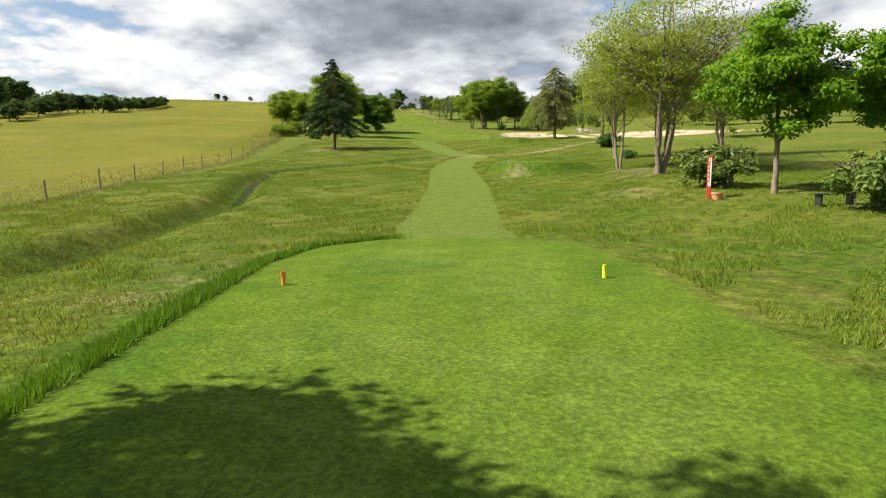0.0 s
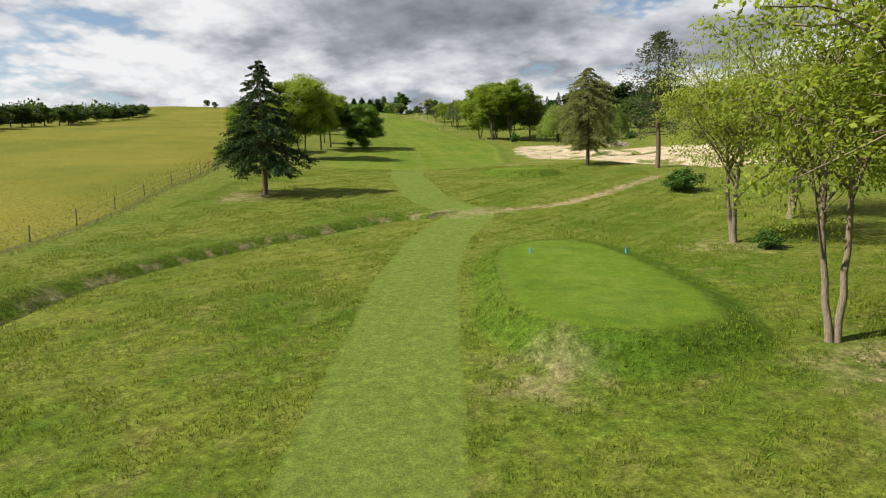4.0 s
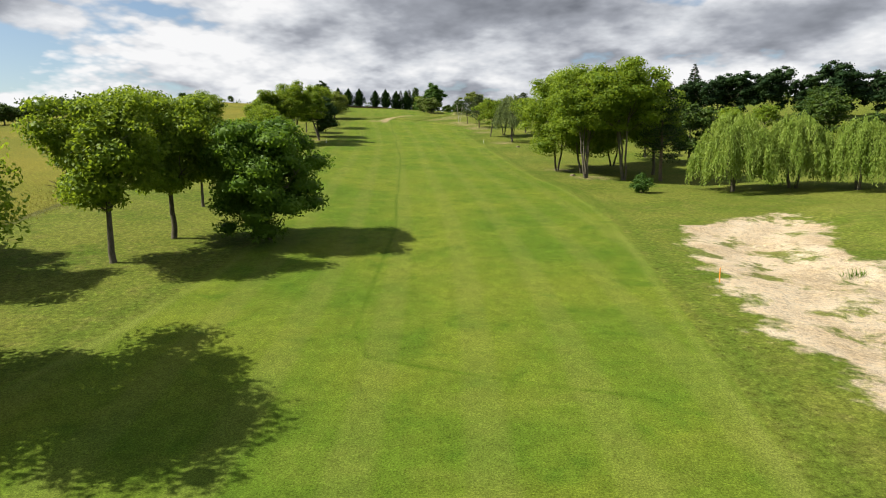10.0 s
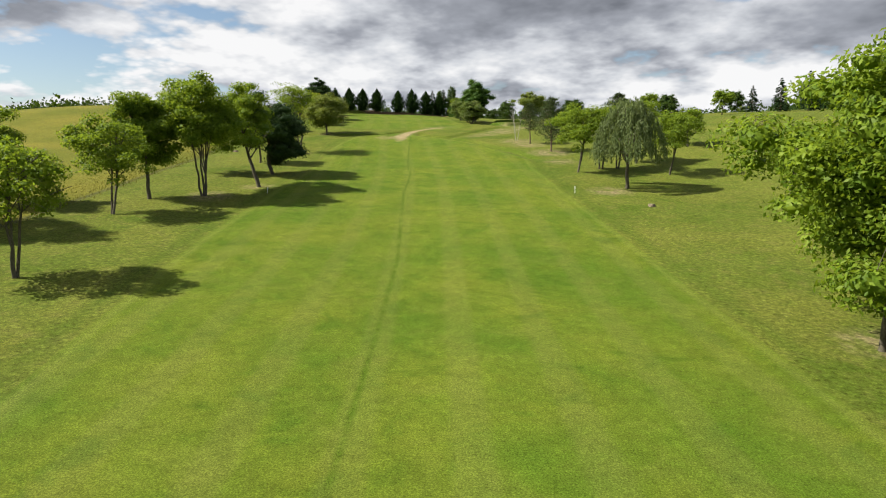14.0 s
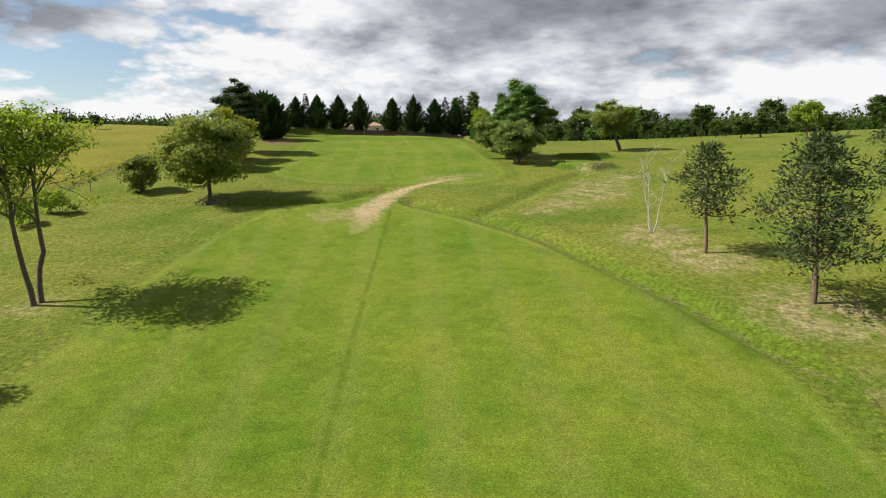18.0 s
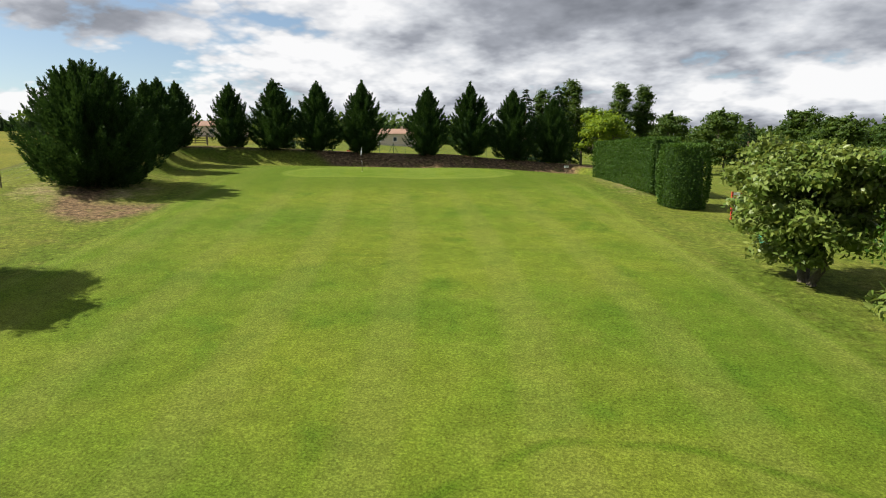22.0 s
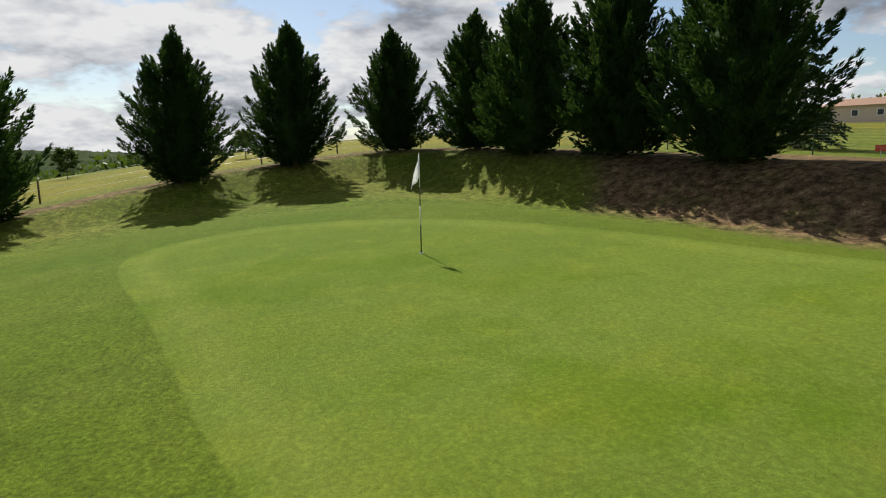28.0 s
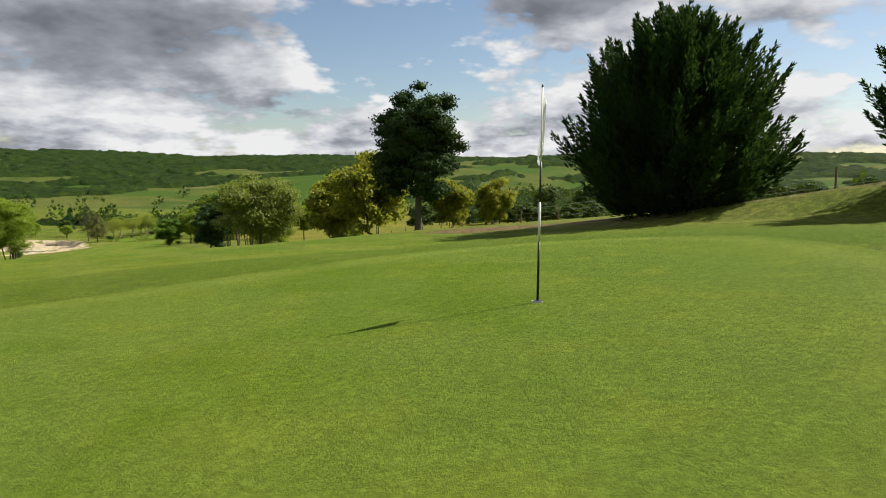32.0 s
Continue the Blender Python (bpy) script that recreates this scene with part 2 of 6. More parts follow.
def swell(x, y, size, seed=0.0):
    """A cheap rolling unevenness between about -1 and 1."""
    a, b = x / size + seed, y / size - 1.7 * seed
    return (np.sin(a + 1.3 * np.sin(b * 0.7)) * np.cos(b * 1.1 + 0.9 * np.sin(a * 0.6)) + 0.5 * np.sin(2.3 * a - 1.9 * b + seed)) / 1.5


AXIS = [(-60, 1), (0, 1), (60, 3.5), (100, 3), (150, -0.5), (211, -10), (276, -22), (311, -30.6), (355, -41), (381, -50), (420, -60)]
RISE = [(-300, -6), (-60, -2.6), (0, -1.6), (30, -0.9), (50, 0.15), (70, 1.0), (90, 3.0), (110, 4.5), (135, 5.8), (160, 8.1), (190, 10.9), (220, 13.2),
        (250, 16.6), (280, 20.3), (310, 25.1), (340, 29.6), (365, 32.4), (385, 34.3), (420, 35.4), (520, 37.5), (900, 40)]
FALL_L = [(0, -0.012), (60, -0.01), (120, -0.035), (180, -0.066), (240, -0.066), (310, -0.045), (360, -0.062), (400, -0.07)]
FALL_R = [(0, 0.04), (60, 0.045), (120, 0.02), (180, -0.035), (240, -0.045), (310, -0.02), (360, -0.06), (400, -0.07)]
BANK = [(-66, 357.5), (-71.5, 366), (-74.5, 372.8), (-77, 377.6), (-79.5, 382.3), (-76, 386.8), (-70, 389.2), (-65.5, 391.2), (-61, 393.1), (-54.3, 395.4), (-50, 398.6), (-40, 402)]


def to_line(x, y, line):
    """Distance to a broken line, and how far along it the nearest place is (0 to 1)."""
    best, along = np.full(np.shape(x), 1e9), np.zeros(np.shape(x))
    n = len(line) - 1
    for i in range(n):
        (ax, ay), (bx, by) = line[i], line[i + 1]
        dx, dy = bx - ax, by - ay
        k = np.clip(((x - ax) * dx + (y - ay) * dy) / (dx * dx + dy * dy), 0, 1)
        d = np.hypot(x - ax - k * dx, y - ay - k * dy)
        along, best = np.where(d < best, (i + k) / n, along), np.minimum(d, best)
    return best, along


def side_of(x, y, line):
    """Distance to a broken line, negative on its one side."""
    best, sign = np.full(np.shape(x), 1e9), np.ones(np.shape(x))
    for (ax, ay), (bx, by) in zip(line, line[1:]):
        dx, dy = bx - ax, by - ay
        k = np.clip(((x - ax) * dx + (y - ay) * dy) / (dx * dx + dy * dy), 0, 1)
        d = np.hypot(x - ax - k * dx, y - ay - k * dy)
        sign = np.where(d < best, np.where(dx * (y - ay) - dy * (x - ax) > 0, 1, -1), sign)
        best = np.minimum(d, best)
    return best * sign


def base_height(x, y):
    u = x - curve(AXIS, y)
    e = np.sqrt(u * u + 9) - 3
    left, right = np.where(u < 0, e, 0), np.where(u > 0, e, 0)
    z = curve(RISE, y) - curve(FALL_L, y) * 150 * np.tanh(left / 150) + curve(FALL_R, y) * 60 * np.tanh(right / 60)
    z = z + 0.062 * 150 * np.tanh(np.maximum(u - 38, 0) / 150) * smooth(110, 170, y) * (1 - smooth(330, 380, y) * 0.4)
    z = z + 0.02 * 200 * np.tanh(np.maximum(u - 30, 0) / 200) * (1 - smooth(110, 170, y))
    # past the meadow's brow the land drops into the valley, and far hills close it
    west = -x - 0.25 * y
    far = np.hypot(x + 50, y - 380)
    drop = smooth(20, 260, west - 35) * (1 - smooth(330, 470, y + 0.35 * (x + 60)))
    hills = 5 + 62 * smooth(500, 2300, far) + 16 * swell(x, y, 340, 2.0) * smooth(300, 900, far)
    z = z * (1 - drop) + np.minimum(z, hills) * drop
    out = smooth(350, 900, np.hypot(x, y - 200))
    return z * (1 - out) + (hills * (1 - smooth(300, 700, y)) + 44 * smooth(300, 700, y)) * out


FAIRWAY = [(-2.6, 109), (3, 111), (7.6, 114.5), (10.8, 119), (11.5, 135), (12.3, 152), (12.9, 173), (10.6, 191), (7.9, 202), (4.8, 223), (-2.2, 257), (-5, 270), (-6.9, 280),
           (-8, 289), (-13.2, 297), (-22.8, 307), (-31, 313.5), (-37, 317), (-41, 317), (-44, 309), (-44, 292), (-40, 278), (-34, 236), (-30.5, 219), (-22, 191), (-19, 178),
           (-15.5, 155), (-16, 140), (-17.3, 128), (-15, 117), (-11.8, 112), (-8.6, 110)]
APPROACH = [(-52, 327.7), (-47.7, 324.1), (-41, 322.9), (-34.7, 324.2), (-28.6, 323.2), (-25, 326.5), (-23.3, 330.2), (-25, 337), (-29, 350), (-32.6, 363), (-36, 378),
            (-39.5, 386.5), (-44, 391), (-52, 391.5), (-60, 387.5), (-66, 381), (-66, 374), (-62, 362), (-58.5, 352.6), (-56.1, 338.3)]
GREEN = [(-62.6, 377.5), (-62, 379.9), (-60.5, 382.6), (-57.3, 385.2), (-52.1, 388), (-48.3, 389), (-45, 388.3), (-43.1, 386.3), (-43.3, 383), (-45.2, 379.4), (-49, 377.6),
         (-53.2, 376.2), (-57.5, 374.4), (-60.5, 373.8), (-62, 375.3)]
TEE_BACK = [(-2.9, -14), (-2.9, 13.5), (-2.3, 16), (-0.9, 17.2), (1.8, 17.4), (4.4, 16.4), (5.0, 13), (5.2, -14)]
TEE_MID = [(5.6, 49), (5.7, 58), (6.6, 62), (8.2, 64), (10, 64), (11.2, 62), (11.7, 58), (12.0, 50), (11.4, 46.6), (9.2, 45.4), (6.8, 46)]
TEE_FRONT = [(8.3, 100.5), (8.3, 104.6), (9.2, 106.5), (11, 107.3), (12.8, 106.8), (13.9, 104.6), (14.6, 99.5), (14.2, 97), (12.6, 95.9), (10.6, 96.2), (9.0, 98)]
TEE_SIDE_A = [(-17.4, 349.5), (-16.8, 355.2), (-14, 357), (-10.6, 356.6), (-10.4, 351), (-12.8, 348)]
TEE_SIDE_B = [(-17.3, 337.5), (-16.8, 341.5), (-14, 343), (-11.2, 342), (-10.9, 337.5), (-13.5, 335.2)]
SAND = [(15.5, 144), (16.3, 160), (18, 169), (23, 173), (30, 177), (31, 171), (27.5, 164), (27, 157.5), (34, 155.5), (46, 156), (58, 150), (66, 120), (62, 106), (46, 98), (32, 97.5),
        (27.5, 104.5), (24, 114), (20.8, 125), (17, 134)]
MEADOW = [(-300, -16), (0, -18.5), (30, -19.5), (55, -22), (95, -25.5), (130, -32), (145, -34.2), (195, -43.5), (230, -50.5), (270, -59), (300, -66), (330, -73), (360, -80), (400, -92), (900, -200)]
DITCH = [(-9.4, 12), (-9.8, 19.6), (-10.2, 25.5), (-10.7, 34), (-12.3, 41.5), (-13.9, 49), (-13.9, 56), (-11.9, 62), (-9, 67), (-6, 70.5), (-3.5, 73.4), (-0.8, 75.5), (2.6, 76.5)]
DITCH_B = [(8.2, 77.6), (12.6, 79.2), (16.6, 82.6), (23.5, 90.5)]
SWALE = [(-75, 312), (-60, 312), (-50, 312.6), (-44, 313.2), (-39, 315), (-36.5, 319.5), (-34.6, 322)]
SWALE_B = [(-32.4, 317), (-30.5, 314.4), (-24.5, 310.6), (-18, 304), (-11, 294), (-6, 285)]
SWALE_C = [(-24.5, 310.6), (-22, 316), (-17.7, 327.3), (-14, 334)]
TRACK = [(-33.6, 304), (-33.9, 308), (-34.7, 312), (-34.2, 316.6), (-32.9, 321.5), (-30.8, 324.8), (-28.6, 327.6)]
STRIP = [(1.2, 17), (1.2, 22), (1.6, 29), (1.9, 37), (1.9, 45), (1.8, 57), (2.6, 67), (3.6, 71), (4.7, 75.5), (4.0, 78), (2.8, 80.5), (1.6, 83), (0.6, 86.5), (-0.4, 92), (-1.5, 98), (-2.0, 102), (-2.5, 109), (-2.9, 112)]
POND = [(25, 154.5), (26, 150), (28.5, 145.5), (33, 143.5), (40, 144.5), (44, 148), (42, 151.5), (36, 151), (32, 151.2), (29, 152.5)]
WHEELS = [(-34.3, 321), (-27.6, 286), (-25.2, 275), (-23.8, 270), (-21.7, 256), (-16, 228), (-12.8, 207), (-11.1, 196), (-9.9, 188.6), (-9.1, 182), (-6.6, 167), (-4.6, 143), (-3.3, 140), (-0.4, 139.3), (3.1, 138.3), (8, 137.1)]
WHEELS_B = [(-35.7, 325.3), (-37.9, 331.6), (-39.3, 335.8), (-38.4, 338.2), (-36.2, 340.5), (-33.2, 340.9), (-28.8, 339.6), (-26.5, 338.8)]
BARE = [(-15.0, 84.9, 3.2), (4.2, 76.4, 1.9), (6.2, 76.8, 1.9), (-34.9, 388, 1.2), (-34.4, 385.5, 1.2), (-33.8, 383, 1.2), (-33.1, 380.5, 1.2), (-32.5, 378, 1.2), (5.9, 44.6, 1.3), (13.6, 40.4, 1.4), (11.6, 30.0, 1.5), (-4.4, 13.5, 0.9), (-4.9, 11.5, 0.8), (-10, 305.5, 3.5), (-7.6, 300.5, 3.2), (-4, 292, 3.5), (-2.6, 284, 2.2), (2.8, 260.5, 2.6), (-30, 327, 2.6), (-27.5, 329.5, 1.8), (-69.5, 362.5, 4.2), (14.8, 44, 2.2), (17.5, 60, 2.0),
        (-51.4, 313, 2.2), (-47, 287, 1.5), (-41.5, 247, 2.4), (-39.2, 254, 1.8), (12.5, 217, 2.6), (15.5, 206, 3.0), (-22, 133, 1.8), (-53, 222, 2.6), (-50, 214, 2.2), (-56, 231, 2.4), (-13, 326, 3.0), (-14, 320.5, 3.6), (-17, 315.5, 2.4), (-19, 312.5, 1.8), (-37, 309.5, 2.4), (-10, 331, 2.5), (10.8, 32.5, 1.6), (38, 161, 3.2), (16, 119, 2.2), (12, 115, 2.0), (-14, 334.6, 1.6), (-11.4, 336, 1.6)]


def rounded(poly, times=1):
    """Cut the corners of a closed outline."""
    for _ in range(times):
        poly = [(a[0] + (b[0] - a[0]) * k, a[1] + (b[1] - a[1]) * k) for a, b in zip(poly, poly[1:] + poly[:1]) for k in (0.25, 0.75)]
    return poly


GREEN, FAIRWAY, APPROACH = rounded(GREEN, 2), rounded(FAIRWAY), rounded(APPROACH)


def inside(x, y, poly):
    """Signed distance to a closed outline: positive inside."""
    best, odd = np.full(np.shape(x), 1e9), np.zeros(np.shape(x), bool)
    for (ax, ay), (bx, by) in zip(poly, poly[1:] + poly[:1]):
        dx, dy = bx - ax, by - ay
        k = np.clip(((x - ax) * dx + (y - ay) * dy) / (dx * dx + dy * dy), 0, 1)
        best = np.minimum(best, np.hypot(x - ax - k * dx, y - ay - k * dy))
        cross = ((ay > y) != (by > y)) & (x < (bx - ax) * (y - ay) / (by - ay + 1e-12) + ax)
        odd ^= cross
    return np.where(odd, best, -best)


def ground_height(x, y):
    x, y = np.asarray(x, float), np.asarray(y, float)
    z = base_height(x, y)
    near = 1 - smooth(300, 600, np.hypot(x, y - 200))
    sm = 1 - 0.85 * smooth(-1, 2, inside(x, y, GREEN))
    z = z + near * sm * (0.10 * swell(x, y, 9, 0.4) + 0.035 * swell(x, y, 3.1, 1.4))
    # raised teeing grounds
    for poly, top, bank in ((TEE_BACK, -1.05, 1.1), (TEE_MID, None, 1.5), (TEE_FRONT, None, 1.4), (TEE_SIDE_A, None, 0.7), (TEE_SIDE_B, None, 0.7)):
        c = np.mean(poly, 0)
        level = top if top is not None else float(base_height(c[0], c[1])) + (0.5 if bank > 1.1 else 0.45)
        wide = bank + (5.0 * smooth(-1.5, 1.0, x) if poly is TEE_BACK else 0.0)
        k = smooth(-wide, 0.0, inside(x, y, poly))
        z = z * (1 - k) + level * k
    # green: a gentle dome, and the earth bank behind it that carries the cypresses
    g = inside(x, y, GREEN)
    z = z + 0.22 * smooth(-9, 3, g) + 0.32 * np.exp(-((x + 53) / 6) ** 2 - ((y - 373) / 5) ** 2)
    d, s = to_line(x, y, BANK)
    front = inside(x, y, BANK + [(-30, 380), (-40, 360)]) > 0
    ends = smooth(0.0, 0.22, s) * (1 - 0.4 * smooth(0.85, 1.0, s))
    z = z + ends * np.where(front, 1.2 * (1 - smooth(0.9, 4.4, d)) - 0.35 * np.exp(-((d - 5.2) / 1.8) ** 2) * smooth(0.4, 0.55, s), 1.15 * (1 - smooth(1.0, 16, d)))
    # ditches and swales
    for line, wide, deep in ((DITCH, 1.15, 0.8), (DITCH_B, 0.9, 0.16), (SWALE, 1.0, 0.6), (SWALE_B, 1.0, 0.5), (SWALE_C, 0.9, 0.35)):
        d, s = to_line(x, y, line)
        z = z - deep * (1 - smooth(0.15 * wide, wide * 1.5, d)) * smooth(0, 0.06, s) * (1 - smooth(0.94, 1, s))
    # sand pit with a scooped-out back
    p = inside(x, y, SAND)
    z = z - 0.5 * smooth(0, 5, p) + 0.12 * smooth(0, 1, p) * swell(x, y, 1.7, 3.0)
    scoop = smooth(0, 5, p) * smooth(22, 28, x) * (1 - smooth(122, 131, y))
    z = z - 1.5 * scoop
    z = z + 1.0 * smooth(156, 163, y) * smooth(29, 36, x) * (1 - smooth(172, 186, y)) * (1 - smooth(60, 80, x))
    z = z - 0.75 * smooth(-1.5, 2.0, inside(x, y, POND))
    return z

# ---- ground: one sheet, fine along the hole, coarse towards the horizon ----
def spread(lo, hi, step, reach, grow=1.16):
    mid = list(np.arange(lo, hi + step / 2, step))
    up, down, d = [], [], step
    while (up[-1] if up else hi) < reach:
        d *= grow
        up.append((up[-1] if up else hi) + d)
    d = step
    while (down[-1] if down else lo) > -reach:
        d *= grow
        down.append((down[-1] if down else lo) - d)
    return np.array(down[::-1] + mid + up)


def nearest(a, b):
    return np.where(np.abs(a) < np.abs(b), a, b)


def build_ground():
    xs, ys = spread(-84, 36, 0.46, 4200), spread(-12, 404, 0.46, 4200)
    X, Y = np.meshgrid(xs, ys)
    Z = ground_height(X, Y)
    nx, ny = len(xs), len(ys)
    me = bpy.data.meshes.new("ground")
    i = (np.arange(ny - 1)[:, None] * nx + np.arange(nx - 1)).ravel()
    faces = np.stack([i, i + 1, i + nx + 1, i + nx], 1)
    me.vertices.add(nx * ny)
    me.vertices.foreach_set("co", np.stack([X, Y, Z], -1).ravel())
    me.loops.add(faces.size)
    me.loops.foreach_set("vertex_index", faces.ravel())
    me.polygons.add(len(faces))
    me.polygons.foreach_set("loop_start", np.arange(len(faces)) * 4)
    me.polygons.foreach_set("use_smooth", np.ones(len(faces), bool))
    me.update()
    far = np.hypot(X, Y - 200) > 420
    sides = np.maximum(inside(X, Y, TEE_SIDE_A), inside(X, Y, TEE_SIDE_B))
    zones = {
        "fair": np.maximum(inside(X, Y, FAIRWAY), inside(X, Y, APPROACH)),
        "green": inside(X, Y, GREEN),
        "tee": np.maximum(np.maximum(inside(X, Y, TEE_BACK), inside(X, Y, TEE_MID)), np.maximum(inside(X, Y, TEE_FRONT), sides)),
        "sand": inside(X, Y, SAND),
        "meadow": curve(MEADOW, Y) - X,
        "ditch": side_of(X, Y, DITCH) * np.interp(Y, [10, 45, 58], [2.2, 1.8, 1.0]),
        "runnel": side_of(X, Y, DITCH_B),
        "wheels": side_of(X, Y, WHEELS),
        "wheels_b": side_of(X, Y, WHEELS_B),
        "swale": 1.6 - np.minimum(to_line(X, Y, SWALE)[0], np.minimum(to_line(X, Y, SWALE_B)[0], to_line(X, Y, SWALE_C)[0])),
        "track": 1.0 - to_line(X, Y, TRACK)[0] / np.interp(to_line(X, Y, TRACK)[1], [0, 0.15, 0.35, 0.6, 1], [0.3, 1.0, 1.35, 0.8, 0.15]),
        "strip": 1.85 - to_line(X, Y, STRIP)[0],
        "bare": np.interp(X, [-66, -62], [1.7, 5.4]) - to_line(X, Y, BANK)[0],
        "dirt": np.max([r - np.hypot(X - x, Y - y) for x, y, r in BARE], 0),
        "shaded_lip": np.where((Y < 25) & (X > -0.6), -60.0, np.maximum(np.maximum(inside(X, Y, TEE_BACK), inside(X, Y, TEE_MID)), np.maximum(inside(X, Y, TEE_FRONT), sides))),
        "lane": X - curve(AXIS, Y),
        "gully": nearest(side_of(X, Y, SWALE), nearest(side_of(X, Y, SWALE_B), side_of(X, Y, SWALE_C))),
        "far": np.where(far, 1.0, 0.0),
    }
    for name, v in zones.items():
        a = me.attributes.new(name, "FLOAT", "POINT")
        a.data.foreach_set("value", np.clip(v, -60, 60).astype(np.float32).ravel())
    return me


def ground_mat():
    m = Mat("grassland")
    edge = m.math("MULTIPLY", m.math("SUBTRACT", m.noise(1.6, 3.0, 0.6), 0.5), 1.2)
    fine_edge = m.math("MULTIPLY", m.math("SUBTRACT", m.noise(9.0, 2.0, 0.6), 0.5), 0.35)

    def zone(name, soft=0.12, wob=None, shift=0.0):
        v = m.attr(name)
        if wob is not None:
            v = m.math("ADD", v, wob)
        return m.math("DIVIDE", m.math("ADD", v, shift + soft), 2 * soft, True)

    blade = m.noise(13.0, 8.0, 0.78)
    tuft = m.noise(3.4, 7.0, 0.68)
    patch = m.noise(0.9, 4.0, 0.6)
    wide = m.noise(0.11, 4.0, 0.55)
    blotch = m.noise(0.19, 5.0, 0.6)
    # rough grass: green to straw in blotches, drier up the hole
    rough = m.mix(m.ramp(wide, (0.38, 0.0), (0.62, 1.0)), (0.058, 0.093, 0.009), (0.105, 0.119, 0.018))
    rough = m.mix(m.ramp(patch, (0.50, 0.0), (0.72, 0.75)), rough, (0.124, 0.119, 0.032))
    rough = m.mix(m.ramp(patch, (0.26, 0.8), (0.42, 0.0)), rough, (0.039, 0.077, 0.008))
    north = m.node("ShaderNodeSeparateXYZ", 1, Vector=m.where())
    drier = m.math("DIVIDE", m.math("SUBTRACT", north, 55.0), 35.0, True)
    rough = m.mix(m.math("MULTIPLY", drier, m.ramp(blotch, (0.36, 0.1), (0.6, 0.5))), rough, (0.120, 0.136, 0.024))
    fair = m.mix(m.ramp(wide, (0.36, 0.0), (0.64, 1.0)), (0.073, 0.120, 0.011), (0.110, 0.141, 0.015))
    blot = m.noise(0.42, 6.0, 0.62, distort=0.4)
    fair = m.mix(m.ramp(blot, (0.5, 0.0), (0.72, 0.38)), fair, (0.137, 0.151, 0.027))
    fair = m.mix(m.ramp(blot, (0.32, 0.6), (0.46, 0.0)), fair, (0.047, 0.096, 0.008))
    fair = m.mix(1.0, fair, m.ramp(m.noise(0.95, 7.0, 0.7, distort=0.3), (0.34, 0.86), (0.5, 1.0), (0.66, 1.12)), "MULTIPLY")
    lanes = m.math("SINE", m.math("MULTIPLY", m.attr("lane"), 1.45))
    fair = m.mix(m.ramp(lanes, (0.2, 0.0), (0.7, 0.22)), fair, (0.150, 0.159, 0.038))
    tee = m.mix(m.ramp(patch, (0.3, 0.0), (0.7, 1.0)), (0.070, 0.120, 0.010), (0.102, 0.150, 0.015))
    tee = m.mix(m.ramp(blot, (0.32, 0.8), (0.48, 0.0)), tee, (0.049, 0.101, 0.010))
    worn = m.math("MULTIPLY", m.math("DIVIDE", m.math("SUBTRACT", m.attr("tee"), 0.8), 1.6, True), m.ramp(m.noise(0.5, 5.0, 0.65), (0.4, 0.0), (0.6, 0.3)))
    tee = m.mix(worn, tee, (0.150, 0.180, 0.040))
    putt = m.mix(m.ramp(wide, (0.35, 0.0), (0.65, 1.0)), (0.089, 0.136, 0.015), (0.109, 0.153, 0.022))
    putt = m.mix(m.ramp(blot, (0.35, 0.6), (0.5, 0.0)), putt, (0.069, 0.119, 0.004))
    putt = m.mix(m.ramp(m.noise(1.1, 6.0, 0.65), (0.52, 0.0), (0.72, 0.55)), putt, (0.146, 0.176, 0.019))
    putt = m.mix(m.ramp(lanes, (0.1, 0.0), (0.8, 0.14)), putt, (0.142, 0.176, 0.015))
    hay = m.mix(m.ramp(m.noise(0.05, 5.0, 0.6), (0.36, 0.0), (0.62, 1.0)), (0.098, 0.110, 0.014), (0.155, 0.140, 0.022))
    hay = m.mix(m.ramp(tuft, (0.45, 0.0), (0.8, 0.6)), hay, (0.069, 0.084, 0.017))
    sand = m.mix(m.ramp(m.noise(0.35, 5.0, 0.6), (0.35, 0.0), (0.65, 1.0)), (0.34, 0.270, 0.175), (0.48, 0.410, 0.300))
    sand = m.mix(m.ramp(tuft, (0.46, 0.0), (0.66, 0.85)), sand, (0.29, 0.215, 0.125))
    earth = m.mix(m.ramp(tuft, (0.35, 0.0), (0.65, 1.0)), (0.065, 0.044, 0.024), (0.165, 0.112, 0.062))

    smask_path = zone("strip", 0.1, fine_edge)
    col = m.mix(smask_path, rough, m.mix(patch, (0.086, 0.124, 0.018), (0.114, 0.146, 0.031)))
    fmask = zone("fair", 0.08, fine_edge)
    col = m.mix(fmask, col, fair)
    ring = m.math("SUBTRACT", 1.0, m.math("ABSOLUTE", m.math("DIVIDE", m.math("SUBTRACT", m.attr("fair"), 0.4), 0.5)), True)
    col = m.mix(m.math("MULTIPLY", ring, 0.32), col, (0.170, 0.190, 0.042))
    fringe = m.math("SUBTRACT", 1.0, m.math("ABSOLUTE", m.math("DIVIDE", m.math("ADD", m.attr("fair"), 1.1), 1.2)), True)
    col = m.mix(m.math("MULTIPLY", fringe, 0.5), col, m.mix(patch, (0.042, 0.080, 0.007), (0.070, 0.105, 0.011)))
    col = m.mix(zone("meadow", 0.5, edge), col, hay)
    tmask_tee = zone("tee", 0.12, fine_edge)
    col = m.mix(tmask_tee, col, tee)
    # lush grass round the tees, darkened further to paint in the bank's shade
    shaded_lip = m.math("SUBTRACT", 1.0, m.math("ABSOLUTE", m.math("DIVIDE", m.math("ADD", m.attr("shaded_lip"), 0.75), 1.05)), True)
